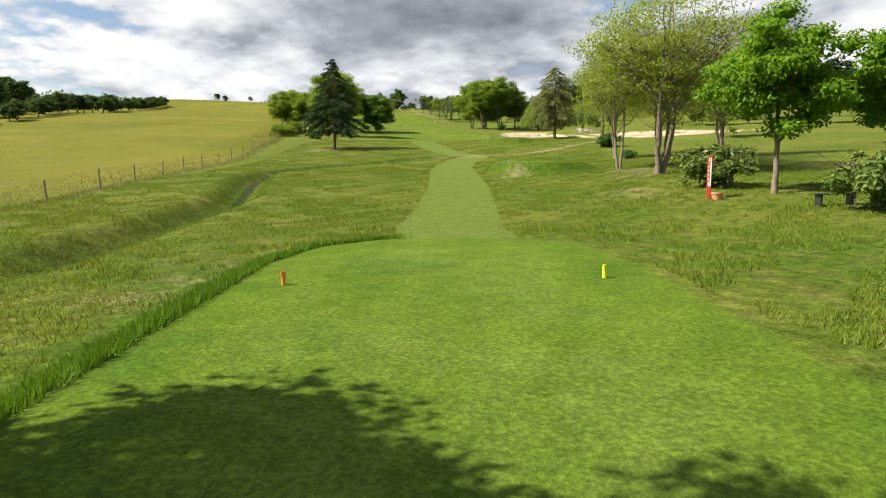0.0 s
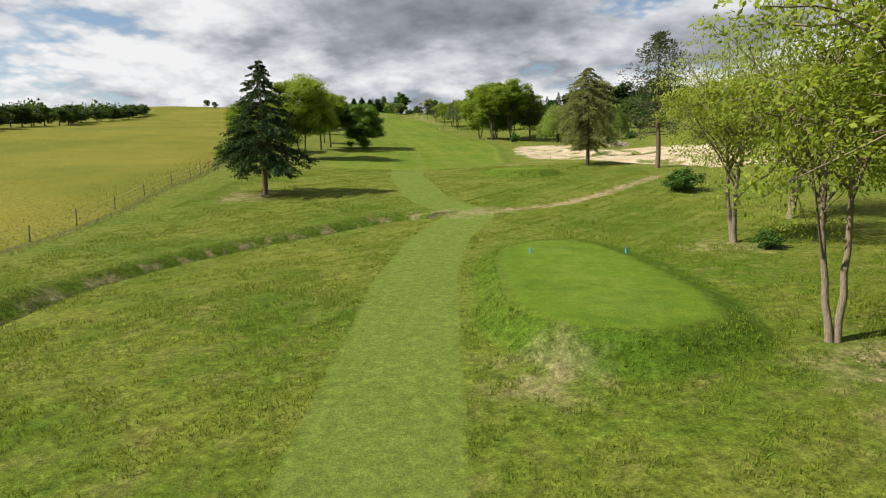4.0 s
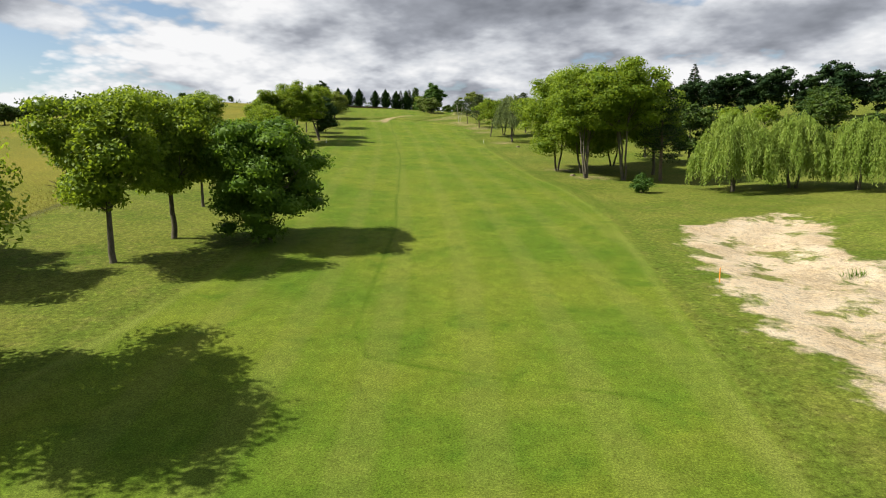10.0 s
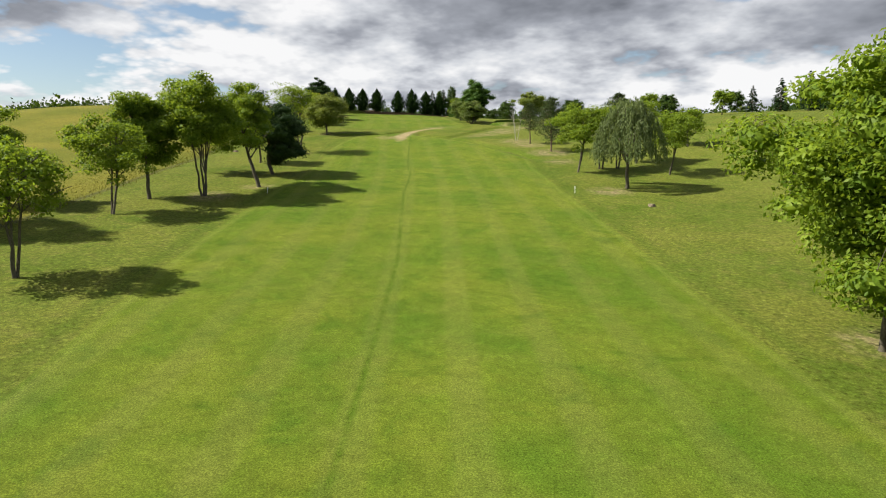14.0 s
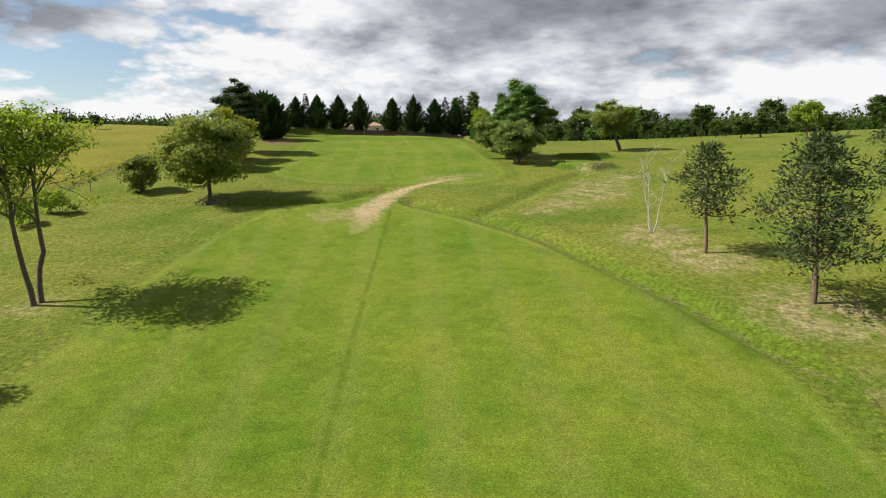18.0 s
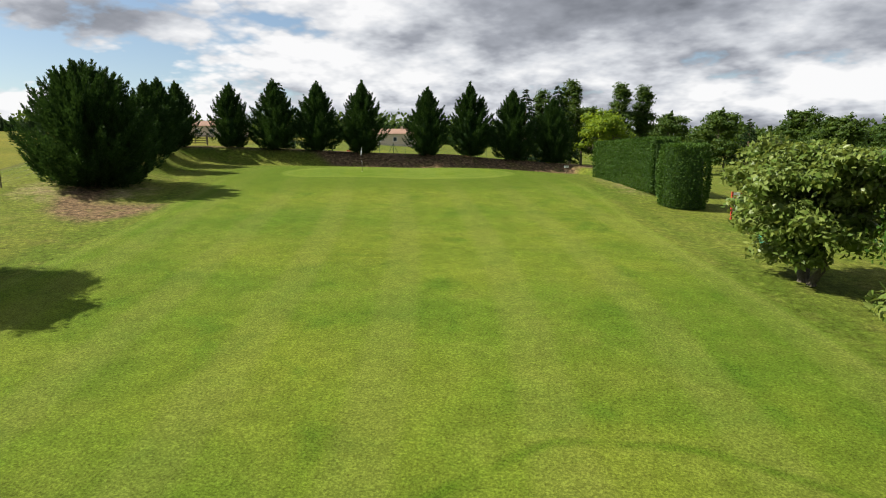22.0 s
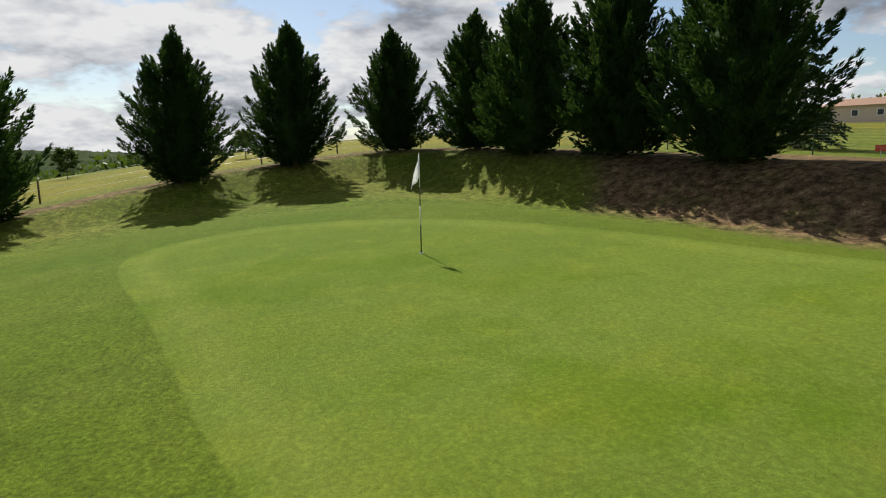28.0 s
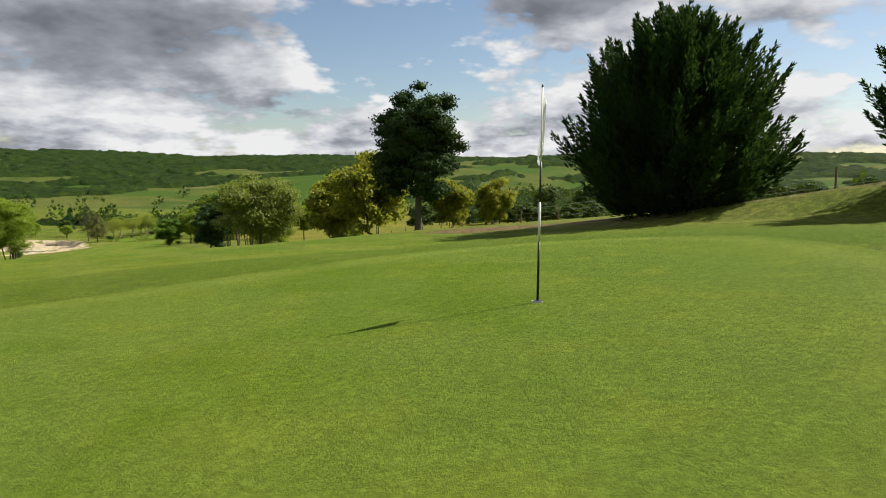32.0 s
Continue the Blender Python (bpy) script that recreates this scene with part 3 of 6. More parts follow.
    col = m.mix(m.math("MULTIPLY", m.math("MULTIPLY", m.ramp(shaded_lip, (0.1, 0.0), (0.6, 1.0)), m.ramp(patch, (0.3, 0.35), (0.55, 1.0))), 0.75), col, m.mix(patch, (0.026, 0.066, 0.004), (0.046, 0.096, 0.006)))
    apron = m.math("DIVIDE", m.math("ADD", m.attr("green"), 7.5), 3.5, True)
    col = m.mix(m.math("MULTIPLY", apron, 0.6), col, m.mix(patch, (0.056, 0.094, 0.008), (0.080, 0.114, 0.011)))
    gmask = zone("green", 0.03, None)
    col = m.mix(gmask, col, putt)
    collar = m.math("SUBTRACT", 1.0, m.math("ABSOLUTE", m.math("DIVIDE", m.math("SUBTRACT", m.attr("green"), 0.55), 0.6)), True)
    col = m.mix(m.math("MULTIPLY", collar, 0.4), col, (0.150, 0.185, 0.034))
    holes = m.ramp(m.noise(0.28, 6.0, 0.68), (0.53, 0.0), (0.60, 1.0))
    smask = m.math("MULTIPLY", zone("sand", 0.6, m.math("MULTIPLY", m.math("SUBTRACT", m.noise(0.42, 6.0, 0.65), 0.5), 9.0)), m.math("SUBTRACT", 1.0, m.math("MULTIPLY", holes, 0.92)))
    col = m.mix(smask, col, sand)

    def along(name, half, soft, wob=None):
        v = m.math("SUBTRACT", half, m.math("ABSOLUTE", m.attr(name)))
        if wob is not None:
            v = m.math("ADD", v, wob)
        return m.math("DIVIDE", m.math("ADD", v, soft), 2 * soft, True)

    col = m.mix(m.math("MULTIPLY", along("meadow", 0.4, 0.25, edge), 0.75), col, m.mix(tuft, (0.028, 0.045, 0.010), (0.110, 0.095, 0.045)))
    pale = m.mix(tuft, (0.17, 0.13, 0.07), (0.30, 0.24, 0.14))
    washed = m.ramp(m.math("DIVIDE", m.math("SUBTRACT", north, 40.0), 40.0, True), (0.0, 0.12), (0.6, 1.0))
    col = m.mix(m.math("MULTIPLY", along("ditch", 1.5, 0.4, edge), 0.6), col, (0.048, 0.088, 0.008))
    col = m.mix(m.math("MULTIPLY", m.math("MULTIPLY", along("ditch", 1.25, 0.3, edge), m.ramp(patch, (0.50, 0.0), (0.62, 0.7))), washed), col, pale)
    # ditch bottom: dark growth and earth, with the ditch's shade put into the colour
    shaded_bed = m.mix(washed, (0.022, 0.036, 0.006), m.mix(m.ramp(tuft, (0.4, 0.0), (0.6, 1.0)), (0.020, 0.022, 0.010), (0.080, 0.062, 0.036)))
    col = m.mix(m.math("MULTIPLY", along("ditch", 0.6, 0.2, edge), 0.95), col, shaded_bed)
    col = m.mix(m.math("MULTIPLY", along("runnel", 0.6, 0.25, edge), 0.9), col, pale)
    trace = m.math("MAXIMUM", along("wheels", 0.14, 0.1), along("wheels_b", 0.14, 0.1))
    col = m.mix(m.math("MULTIPLY", trace, m.ramp(patch, (0.38, 0.2), (0.62, 0.8))), col, (0.050, 0.092, 0.006))
    # swale channels: brown earth plus their shade, painted as one dark broken line
    col = m.mix(m.math("MULTIPLY", along("gully", 0.22, 0.15, edge), m.ramp(patch, (0.38, 0.1), (0.55, 0.9))), col, m.mix(tuft, (0.03, 0.05, 0.008), (0.16, 0.12, 0.06)))
    straw = m.mix(tuft, (0.16, 0.125, 0.065), (0.29, 0.235, 0.135))
    col = m.mix(m.math("MULTIPLY", zone("dirt", 1.1, edge, -0.3), m.ramp(patch, (0.40, 0.1), (0.62, 0.8))), col, straw)
    col = m.mix(m.math("MULTIPLY", zone("swale", 0.6, edge, -0.6), 0.25), col, (0.066, 0.112, 0.007))
    tmask = m.math("MULTIPLY", zone("track", 0.4, m.math("MULTIPLY", m.math("SUBTRACT", m.noise(2.4, 5.0, 0.7), 0.5), 2.6)), m.ramp(patch, (0.3, 0.45), (0.5, 0.95)))
    tmask = m.math("MULTIPLY", tmask, m.math("DIVIDE", m.math("SUBTRACT", north, 302.5), 8.0, True))
    col = m.mix(tmask, col, m.mix(tuft, (0.22, 0.165, 0.09), (0.34, 0.275, 0.165)))
    bmask = m.math("MULTIPLY", zone("bare", 0.6, edge, -0.4), m.ramp(patch, (0.30, 0.6), (0.5, 1.0)))
    col = m.mix(bmask, col, earth)
    away = m.ramp(m.noise(0.0035, 3.0, 0.5), (0.42, (0.038, 0.073, 0.010)), (0.5, (0.080, 0.090, 0.020)), (0.56, (0.035, 0.063, 0.010)), (0.62, (0.105, 0.105, 0.035)))
    col = m.mix(m.attr("far"), col, away)
    fine = m.noise(46.0, 3.0, 0.7)
    grain = m.math("ADD", m.math("ADD", m.math("MULTIPLY", blade, 0.42), m.math("MULTIPLY", tuft, 0.36)), m.math("MULTIPLY", fine, 0.22))
    # shadowed gaps and bright tops of the tufts, multiplied into the colour by grain
    dark = m.ramp(grain, (0.34, 0.14), (0.46, 0.70), (0.54, 1.07), (0.66, 1.9))
    short = m.math("MAXIMUM", m.math("MAXIMUM", fmask, gmask), m.math("MAXIMUM", m.math("MULTIPLY", smask_path, 0.5), m.math("MULTIPLY", tmask_tee, 0.8)))
    turf = m.math("ADD", m.math("MULTIPLY", m.noise(15.0, 6.0, 0.8), 0.88), m.math("MULTIPLY", m.noise(2.4, 5.0, 0.6), 0.12))
    mown = m.ramp(turf, (0.36, 0.37), (0.465, 0.66), (0.535, 0.93), (0.64, 1.42))
    calm = m.math("MAXIMUM", m.math("MULTIPLY", gmask, 0.62), m.math("MULTIPLY", apron, 0.2))
    col = m.mix(1.0, col, m.mix(short, m.mix(1.0, dark, m.mix(0.45, (1, 1, 1), dark), "MULTIPLY"), m.mix(calm, mown, (0.78, 0.78, 0.80))), "MULTIPLY")
    nrm = m.bump(grain, 0.7, 0.09)
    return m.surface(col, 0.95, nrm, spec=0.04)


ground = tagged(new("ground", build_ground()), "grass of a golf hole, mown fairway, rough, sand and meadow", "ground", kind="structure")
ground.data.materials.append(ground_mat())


def on(x, y, up=0.0):
    return Vector((x, y, float(ground_height(x, y)) + up))

# ---- building blocks for plants ----
BARK = bark_mat("grey_bark", (0.045, 0.036, 0.026), (0.12, 0.10, 0.075))
BARK_OAK = bark_mat("oak_bark", (0.095, 0.072, 0.05), (0.24, 0.19, 0.135))
BARK_PINE = bark_mat("pine_bark", (0.08, 0.05, 0.034), (0.17, 0.12, 0.085))
BARK_PALE = bark_mat("birch_bark", (0.26, 0.24, 0.21), (0.46, 0.44, 0.40))
LEAF_ROBINIA = leaf_mat("robinia_leaf", (0.070, 0.125, 0.010), (0.250, 0.320, 0.030), 0.42)
LEAF_MAPLE = leaf_mat("maple_leaf", (0.045, 0.100, 0.010), (0.125, 0.205, 0.020), 0.36)
LEAF_LIME = leaf_mat("bright_leaf", (0.070, 0.150, 0.008), (0.170, 0.290, 0.016), 0.45)
LEAF_CYPRESS = leaf_mat("cypress_spray", (0.013, 0.034, 0.009), (0.044, 0.084, 0.020), 0.2)
LEAF_HEDGE = leaf_mat("hedge_leaf", (0.024, 0.062, 0.008), (0.075, 0.135, 0.016), 0.22)
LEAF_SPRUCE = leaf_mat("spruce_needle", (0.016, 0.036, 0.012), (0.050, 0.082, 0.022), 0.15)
LEAF_PINE = leaf_mat("pine_needle", (0.034, 0.054, 0.020), (0.095, 0.118, 0.050), 0.2)
LEAF_WILLOW = leaf_mat("willow_leaf", (0.130, 0.205, 0.030), (0.290, 0.350, 0.080), 0.45)
LEAF_GREY = leaf_mat("grey_willow_leaf", (0.075, 0.110, 0.036), (0.180, 0.215, 0.085), 0.38)
LEAF_OLIVE = leaf_mat("olive_leaf", (0.085, 0.120, 0.020), (0.210, 0.240, 0.050), 0.4)
LEAF_MAGNOLIA = leaf_mat("magnolia_leaf", (0.065, 0.110, 0.018), (0.210, 0.240, 0.065), 0.25, 0.35)
LEAF_LARCH = leaf_mat("larch_needle", (0.095, 0.115, 0.032), (0.220, 0.230, 0.075), 0.35)
LEAF_OAK = leaf_mat("oak_leaf", (0.110, 0.160, 0.016), (0.310, 0.350, 0.050), 0.45)
LEAF_YELLOW = leaf_mat("yellow_leaf", (0.105, 0.130, 0.012), (0.330, 0.330, 0.035), 0.4)
LEAF_FAR = leaf_mat("far_leaf", (0.020, 0.046, 0.007), (0.072, 0.110, 0.014), 0.3)
LEAF_FAR_DARK = leaf_mat("far_needle", (0.012, 0.028, 0.010), (0.032, 0.055, 0.016), 0.12)


def quick_mesh(name, verts, faces, mat, smooth_faces=False):
    me = bpy.data.meshes.new(name)
    verts, faces = np.asarray(verts, np.float32), np.asarray(faces, np.int32)
    me.vertices.add(len(verts))
    me.vertices.foreach_set("co", verts.ravel())
    me.loops.add(faces.size)
    me.loops.foreach_set("vertex_index", faces.ravel())
    me.polygons.add(len(faces))
    me.polygons.foreach_set("loop_start", np.arange(len(faces)) * faces.shape[1])
    if smooth_faces:
        me.polygons.foreach_set("use_smooth", np.ones(len(faces), bool))
    me.update()
    me.materials.append(mat)
    return me


def unit(v):
    return v / np.maximum(np.linalg.norm(v, axis=-1, keepdims=True), 1e-9)


def cards(rng, at, way, length, width, fold=0.25, face=None):
    """Kite-shaped leaves or sprays: each starts at a place, points along its way and is bent a little."""
    n = len(at)
    way = unit(way)
    side = unit(np.cross(way, rng.normal(size=(n, 3)) if face is None else face))
    face = np.cross(side, way)
    L, Wd = np.broadcast_to(length, n)[:, None], np.broadcast_to(width, n)[:, None]
    a = at
    b = at + way * L * 0.45 + side * Wd * 0.5 + face * L * fold * rng.uniform(-0.5, 1, (n, 1))
    c = at + way * L
    d = at + way * L * 0.45 - side * Wd * 0.5 + face * L * fold * rng.uniform(-0.5, 1, (n, 1))
    v = np.stack([a, b, c, d], 1).reshape(-1, 3)
    i = np.arange(n)[:, None] * 4
    return v, np.concatenate([i + [0, 1, 2], i + [0, 2, 3]], 1).reshape(-1, 3)


def tubes(paths, sides=6):
    """Tapered limbs: each path is a list of (place, radius)."""
    verts, faces, base = [], [], 0
    for path in paths:
        pts = np.array([p for p, _ in path], float)
        rad = [r for _, r in path]
        tan = unit(np.gradient(pts, axis=0))
        ref = np.array([0.31, 0.95, 0.05])
        for k, (p, r) in enumerate(zip(pts, rad)):
            s = unit(np.cross(tan[k], ref))
            u = np.cross(s, tan[k])
            for j in range(sides):
                q = 2 * math.pi * j / sides
                verts.append(p + r * (math.cos(q) * s + math.sin(q) * u))
        for k in range(len(path) - 1):
            for j in range(sides):
                a, b = base + k * sides + j, base + k * sides + (j + 1) % sides
                faces.append((a, b, b + sides, a + sides))
        base += len(path) * sides
    return verts, faces


def limb(rng, start, end, r0, r1, steps=5, sag=0.0, wob=0.06):
    start, end = np.array(start, float), np.array(end, float)
    reach = np.linalg.norm(end - start)
    path = []
    for i in range(steps + 1):
        k = i / steps
        p = start + (end - start) * k + np.array([0, 0, sag * reach * 4 * k * (1 - k)])
        if 0 < i < steps:
            p = p + rng.normal(size=3) * wob * reach / steps
        path.append((p, r0 + (r1 - r0) * k))
    return path


def plant(name, parts, label, category, group=""):
    """An Empty at the foot with a trunk, limbs and a crown."""
    root = tagged(new(name), label, category, group)
    for part_name, me in parts:
        ob = new(part_name, me)
        ob.parent = root
        if part_name in ("branchwork", "bough"):
            tagged(ob, kind="stuff")
    return root


def wood(paths, bark, name, sides=6):
    return name, quick_mesh(name, *tubes(paths, sides), bark, True)


def clumps(rng, centres, sizes, n, size, flat=0.62, core=0.6, droop=0.0):
    """Leaves on the outside of rounded clumps, turned outwards, over an added solid ball that blocks light in each
    clump.
    """
    pick = rng.choice(len(centres), n, p=sizes**2 / (sizes**2).sum())
    dirs = unit(unit(rng.normal(size=(n, 3))) + [0, 0, 0.18])
    rad = 0.55 + 0.55 * rng.random(n) ** 0.8
    at = centres[pick] + dirs * (sizes[pick] * rad)[:, None] * [1.15, 1.15, flat]
    out = unit(dirs / [1, 1, flat] + 0.5 * rng.normal(size=(n, 3)))
    way = unit(np.cross(out, rng.normal(size=(n, 3)))) + dirs * 0.45 + [0, 0, -0.3 - droop]
    v, f = cards(rng, at, way, rng.uniform(0.7, 1.3, n) * size, rng.uniform(0.42, 0.7, n) * size, 0.25, out)
    if core:
        rings, seg = 5, 7
        a = math.pi * (np.arange(rings) + 0.5) / rings
        q = 2 * math.pi * np.arange(seg) / seg
        ball = np.stack([np.outer(np.sin(a), np.cos(q)), np.outer(np.sin(a), np.sin(q)), np.outer(-np.cos(a), np.ones(seg))], -1).reshape(-1, 3)
        i, j = np.meshgrid(np.arange(rings - 1), np.arange(seg), indexing="ij")
        p0, p1 = i * seg + j, i * seg + (j + 1) % seg
        tri = np.stack([np.stack([p0, p1, p1 + seg], -1), np.stack([p0, p1 + seg, p0 + seg], -1)], -2).reshape(-1, 3)
        cv = centres[:, None] + ball * (sizes * core)[:, None, None] * [1.15, 1.15, flat] * rng.uniform(0.75, 1.2, (len(centres), len(ball), 1))
        cf = tri + (np.arange(len(centres)) * len(ball))[:, None, None]
        f = np.concatenate([f, cf.reshape(-1, 3) + len(v)])
        v = np.concatenate([v, cv.reshape(-1, 3)])
    return v, f


def broadleaf(name, seed, H, R, clear, leaf, label, n=7000, size=0.34, stems=1, lean=0.0, bark=None, squash=1.0, trunk_r=0.2, lumps=34, droop=0.0, category="tree", core=0.6, airy=False, far=False, lump=(0.15, 0.30), flat=0.62):
    """A leafy tree: stems that fork into limbs, and leaves in clumps round the limbs' ends."""
    rng = np.random.default_rng(seed)
    bark = bark or BARK
    trunks, limbs, twigs, tips = [], [], [], []
    mid = clear + (H - clear) * 0.5
    half = (H - clear) * 0.5
    for s in range(stems):
        q = rng.uniform(0, 6.28) + 6.28 * s / stems
        off = 0.25 * (stems > 1)
        foot = np.array([math.cos(q) * off, math.sin(q) * off, -0.15])
        fork = np.array([foot[0] * 3 + lean * clear, foot[1] * 3, clear * rng.uniform(0.9, 1.1)])
        r = trunk_r / math.sqrt(stems)
        top = np.array([fork[0] + lean * H * 0.4 + rng.normal() * R * 0.12, fork[1] + rng.normal() * R * 0.12, H * 0.86])
        trunks.append([(foot, r * 1.45)] + limb(rng, foot + [0, 0, 0.25], fork, r * 1.1, r * 0.82, 4) + limb(rng, fork, top, r * 0.82, 0.03, 6)[1:])
        for i in range(max(4, int(9 / stems) + 2) + (5 if airy else 0)):
            k = rng.uniform(0.0, 0.75)
            a = fork + (top - fork) * k
            q2 = q + 2.4 * i + rng.normal() * 0.3
            reach = R * rng.uniform(0.55, 0.95) * (1 - 0.45 * k)
            end = a + np.array([math.cos(q2) * reach, math.sin(q2) * reach, (H - a[2]) * rng.uniform(0.15, 0.6)])
            limbs.append(limb(rng, a, end, r * 0.42 * (1 - 0.4 * k), 0.02, 5, 0.05))
            for j in range(8 if airy else 3):
                b = a + (end - a) * rng.uniform(0.35, 0.9)
                e2 = b + rng.normal(size=3) * reach * 0.32 + [0, 0, reach * 0.18]
                twigs.append(limb(rng, b, e2, r * 0.16, 0.012, 3))
                tips.append(e2)
            tips.append(end)
        tips.append(top)
    cx = lean * H * 0.55
    if airy:
        centres = np.array(tips)
        sizes = rng.uniform(lump[0], lump[1], len(centres)) * R
    else:
        centres = []
        while len(centres) < lumps:
            p = rng.normal(size=3)
            p = p / np.linalg.norm(p)
            p = p * rng.uniform(0.12, 1.0) ** 0.4 * (1 + 0.24 * math.sin(3.1 * p[0] + 2.2 * p[2] + seed) * math.sin(2.7 * p[1] - 1.9 * p[2] + 2 * seed) + 0.10 * rng.normal())
            c = np.array([cx + p[0] * R * 0.86, p[1] * R * 0.86, mid + p[2] * half * 0.9 * squash])
            if c[2] > clear * 0.8:
                centres.append(c)
        centres = np.array(centres + [t for t in tips if rng.random() < 0.5])
        sizes = rng.uniform(lump[0], lump[1], len(centres)) * R
    v, f = clumps(rng, centres, sizes, n, size, flat, core, droop)
    if far:
        parts = [wood(trunks + limbs + twigs, bark, "trunk")]
    else:
        parts = [wood([p], bark, "trunk", 8) for p in trunks] + [wood([p], bark, "limb") for p in limbs] + [wood(twigs, bark, "branchwork", 4)]
    return plant(name, parts + [("crown", quick_mesh("crown", v, f, leaf))], label, category)


def cypress(name, seed, H, R, label, tops=3, leaf=None, n=300, category="conifer", low=0.37, blunt=0.0):
    """A leyland cypress: upswept feathery plumes from a hidden stem, narrow at the foot, with pointed tops."""
    rng = np.random.default_rng(seed)
    leaf = leaf or LEAF_CYPRESS

    def girth(h):
        return np.interp(h, [0.0, 0.08, 0.22, low, 0.62, 0.8, 0.92, 1.0], [0.40, 0.66, 0.93, 1.0, 0.80 + 0.14 * blunt, 0.54 + 0.34 * blunt, 0.31 + 0.4 * blunt, 0.11 + 0.38 * blunt])

    ats, ways, longs = [], [], []
    for i in range(n + tops * 6):
        h = 0.05 + 0.95 * ((i + rng.random()) / n) ** 0.8 if i < n else rng.uniform(0.84, 1.06)
        q = 2.399 * i + rng.normal() * 0.25
        rr = R * float(girth(min(h, 1))) * (rng.choice([rng.uniform(0.62, 0.98), rng.uniform(1.0, 1.42)], p=[0.52, 0.48]) if i < n else rng.uniform(0.2, 0.9))
        end = np.array([math.cos(q) * rr, math.sin(q) * rr, h * H])
        back = (0.5 + 0.3 * rng.random()) * R * (0.55 + 0.45 * float(girth(min(h, 1))))
        slope = np.interp(h, [0, 0.3, 0.7, 1], [0.4, 0.8, 1.2, 2.4]) * rng.uniform(0.8, 1.2)
        run = back / math.sqrt(1 + slope * slope)
        start = end - np.array([math.cos(q) * run, math.sin(q) * run, run * slope])
        start[2] = max(0.1, start[2])
        m = int(64 + 52 * back)
        s = rng.uniform(0.0, 1.0, m) ** 0.8
        p = start + (end - start) * s[:, None]
        p[:, 2] -= 0.09 * back * 4 * s * (1 - s)
        wide = 0.17 * back * (1.01 - s) ** 0.95
        off = rng.normal(size=(m, 3))
        off[:, 2] *= 0.7
        p = p + off * wide[:, None] * 0.75
        ats.append(p)
        ways.append(unit(end - start) + unit(off) * 0.42 + rng.normal(size=(m, 3)) * 0.2)
        longs.append(rng.uniform(0.13, 0.28, m) * (0.7 + 0.12 * R) * (1.15 - 0.4 * s))
    at, way, long = np.concatenate(ats), np.concatenate(ways), np.concatenate(longs)
    v, f = cards(rng, at, way, long * 1.15, long * 0.34, 0.1)
    # solid leaf-coloured core, added inside the crown to block light
    core_v, core_f = [], []
    rings, seg = 9, 12
    for i in range(rings):
        hh = 0.02 + 0.68 * i / (rings - 1)
        for j in range(seg):
            a = 6.283 * j / seg
            rr = R * float(girth(hh)) * (0.60 - 0.42 * hh) * (1 + 0.2 * math.sin(3 * a + seed + i))
            core_v.append((math.cos(a) * rr, math.sin(a) * rr, hh * H))
    for i in range(rings - 1):
        for j in range(seg):
            a, b = i * seg + j, i * seg + (j + 1) % seg
            core_f += [(a, b, b + seg), (a, b + seg, a + seg)]
    verts = np.concatenate([v, np.array(core_v)])
    faces = np.concatenate([f, np.array(core_f) + len(v)])
    stem = [((0, 0, -0.3), 0.09 * R), ((0, 0, H * 0.1), 0.075 * R), ((0, 0, H * 0.7), 0.02 * R)]
    return plant(name, [wood([stem], BARK_PINE, "trunk"), ("crown", quick_mesh("crown", verts, faces, leaf))], label, category)


def spruce(name, seed, H, R, clear, label, category="conifer", n_whorl=26, leaf=None, oval=False, fine=1.0):
    """A spruce: whorls of drooping boughs hung with needles."""
    rng = np.random.default_rng(seed)
    paths = [limb(rng, (0, 0, -0.2), (0.1, 0, H), 0.022 * H, 0.02, 8, 0, 0.02)]
    ats, ways, sizes = [], [], []
    for w in range(n_whorl):
        k = (w + rng.uniform(-0.3, 0.3)) / n_whorl
        z = clear + (H - clear) * max(k, 0)
        reach = R * (1 - k) ** 0.82 * rng.uniform(0.72, 1.08) + 0.25
        if oval:
            reach = R * min(1.0, 2.1 * (1 - k)) ** 0.8 * min(1.0, 0.6 + 3 * max(k, 0)) * rng.uniform(0.78, 1.05) + 0.25
        if k < 0.1:
            reach *= rng.uniform(0.6, 0.95)
        for b in range(rng.integers(6, 9)):
            q = rng.uniform(0, 6.283)
            rr = reach * rng.uniform(0.7, 1.12)
            end = np.array([math.cos(q) * rr, math.sin(q) * rr, z - rr * rng.uniform(0.18, 0.42) + 0.25 * rr * k])
            start = np.array([0, 0, z + 0.15])
            paths.append(limb(rng, start, end, 0.035, 0.008, 3, 0.03))
            m = int((20 + rr * 20) * fine)
            s = rng.uniform(0.15, 1.0, m) ** 0.7
            p = start + (end - start) * s[:, None]
            p[:, 2] += 0.12 * rr * 4 * s * (1 - s)
            p += rng.normal(size=(m, 3)) * 0.07 * rr * s[:, None] * [1, 1, 0.35]
            ats.append(p)
            ways.append(unit(end - start) * 0.7 + rng.normal(size=(m, 3)) * 0.42 + [0, 0, -0.45])
            sizes.append(rng.uniform(0.24, 0.5, m) * (0.6 + 0.12 * rr) / fine**0.7)
    at, way, size = np.concatenate(ats), np.concatenate(ways), np.concatenate(sizes)
    v, f = cards(rng, at, way, size, size * 0.38, 0.15)
    return plant(name, [wood(paths[:1], BARK_PINE, "trunk", 8), wood(paths[1:], BARK_PINE, "bough", 4), ("crown", quick_mesh("crown", v, f, leaf or LEAF_SPRUCE))], label, category)


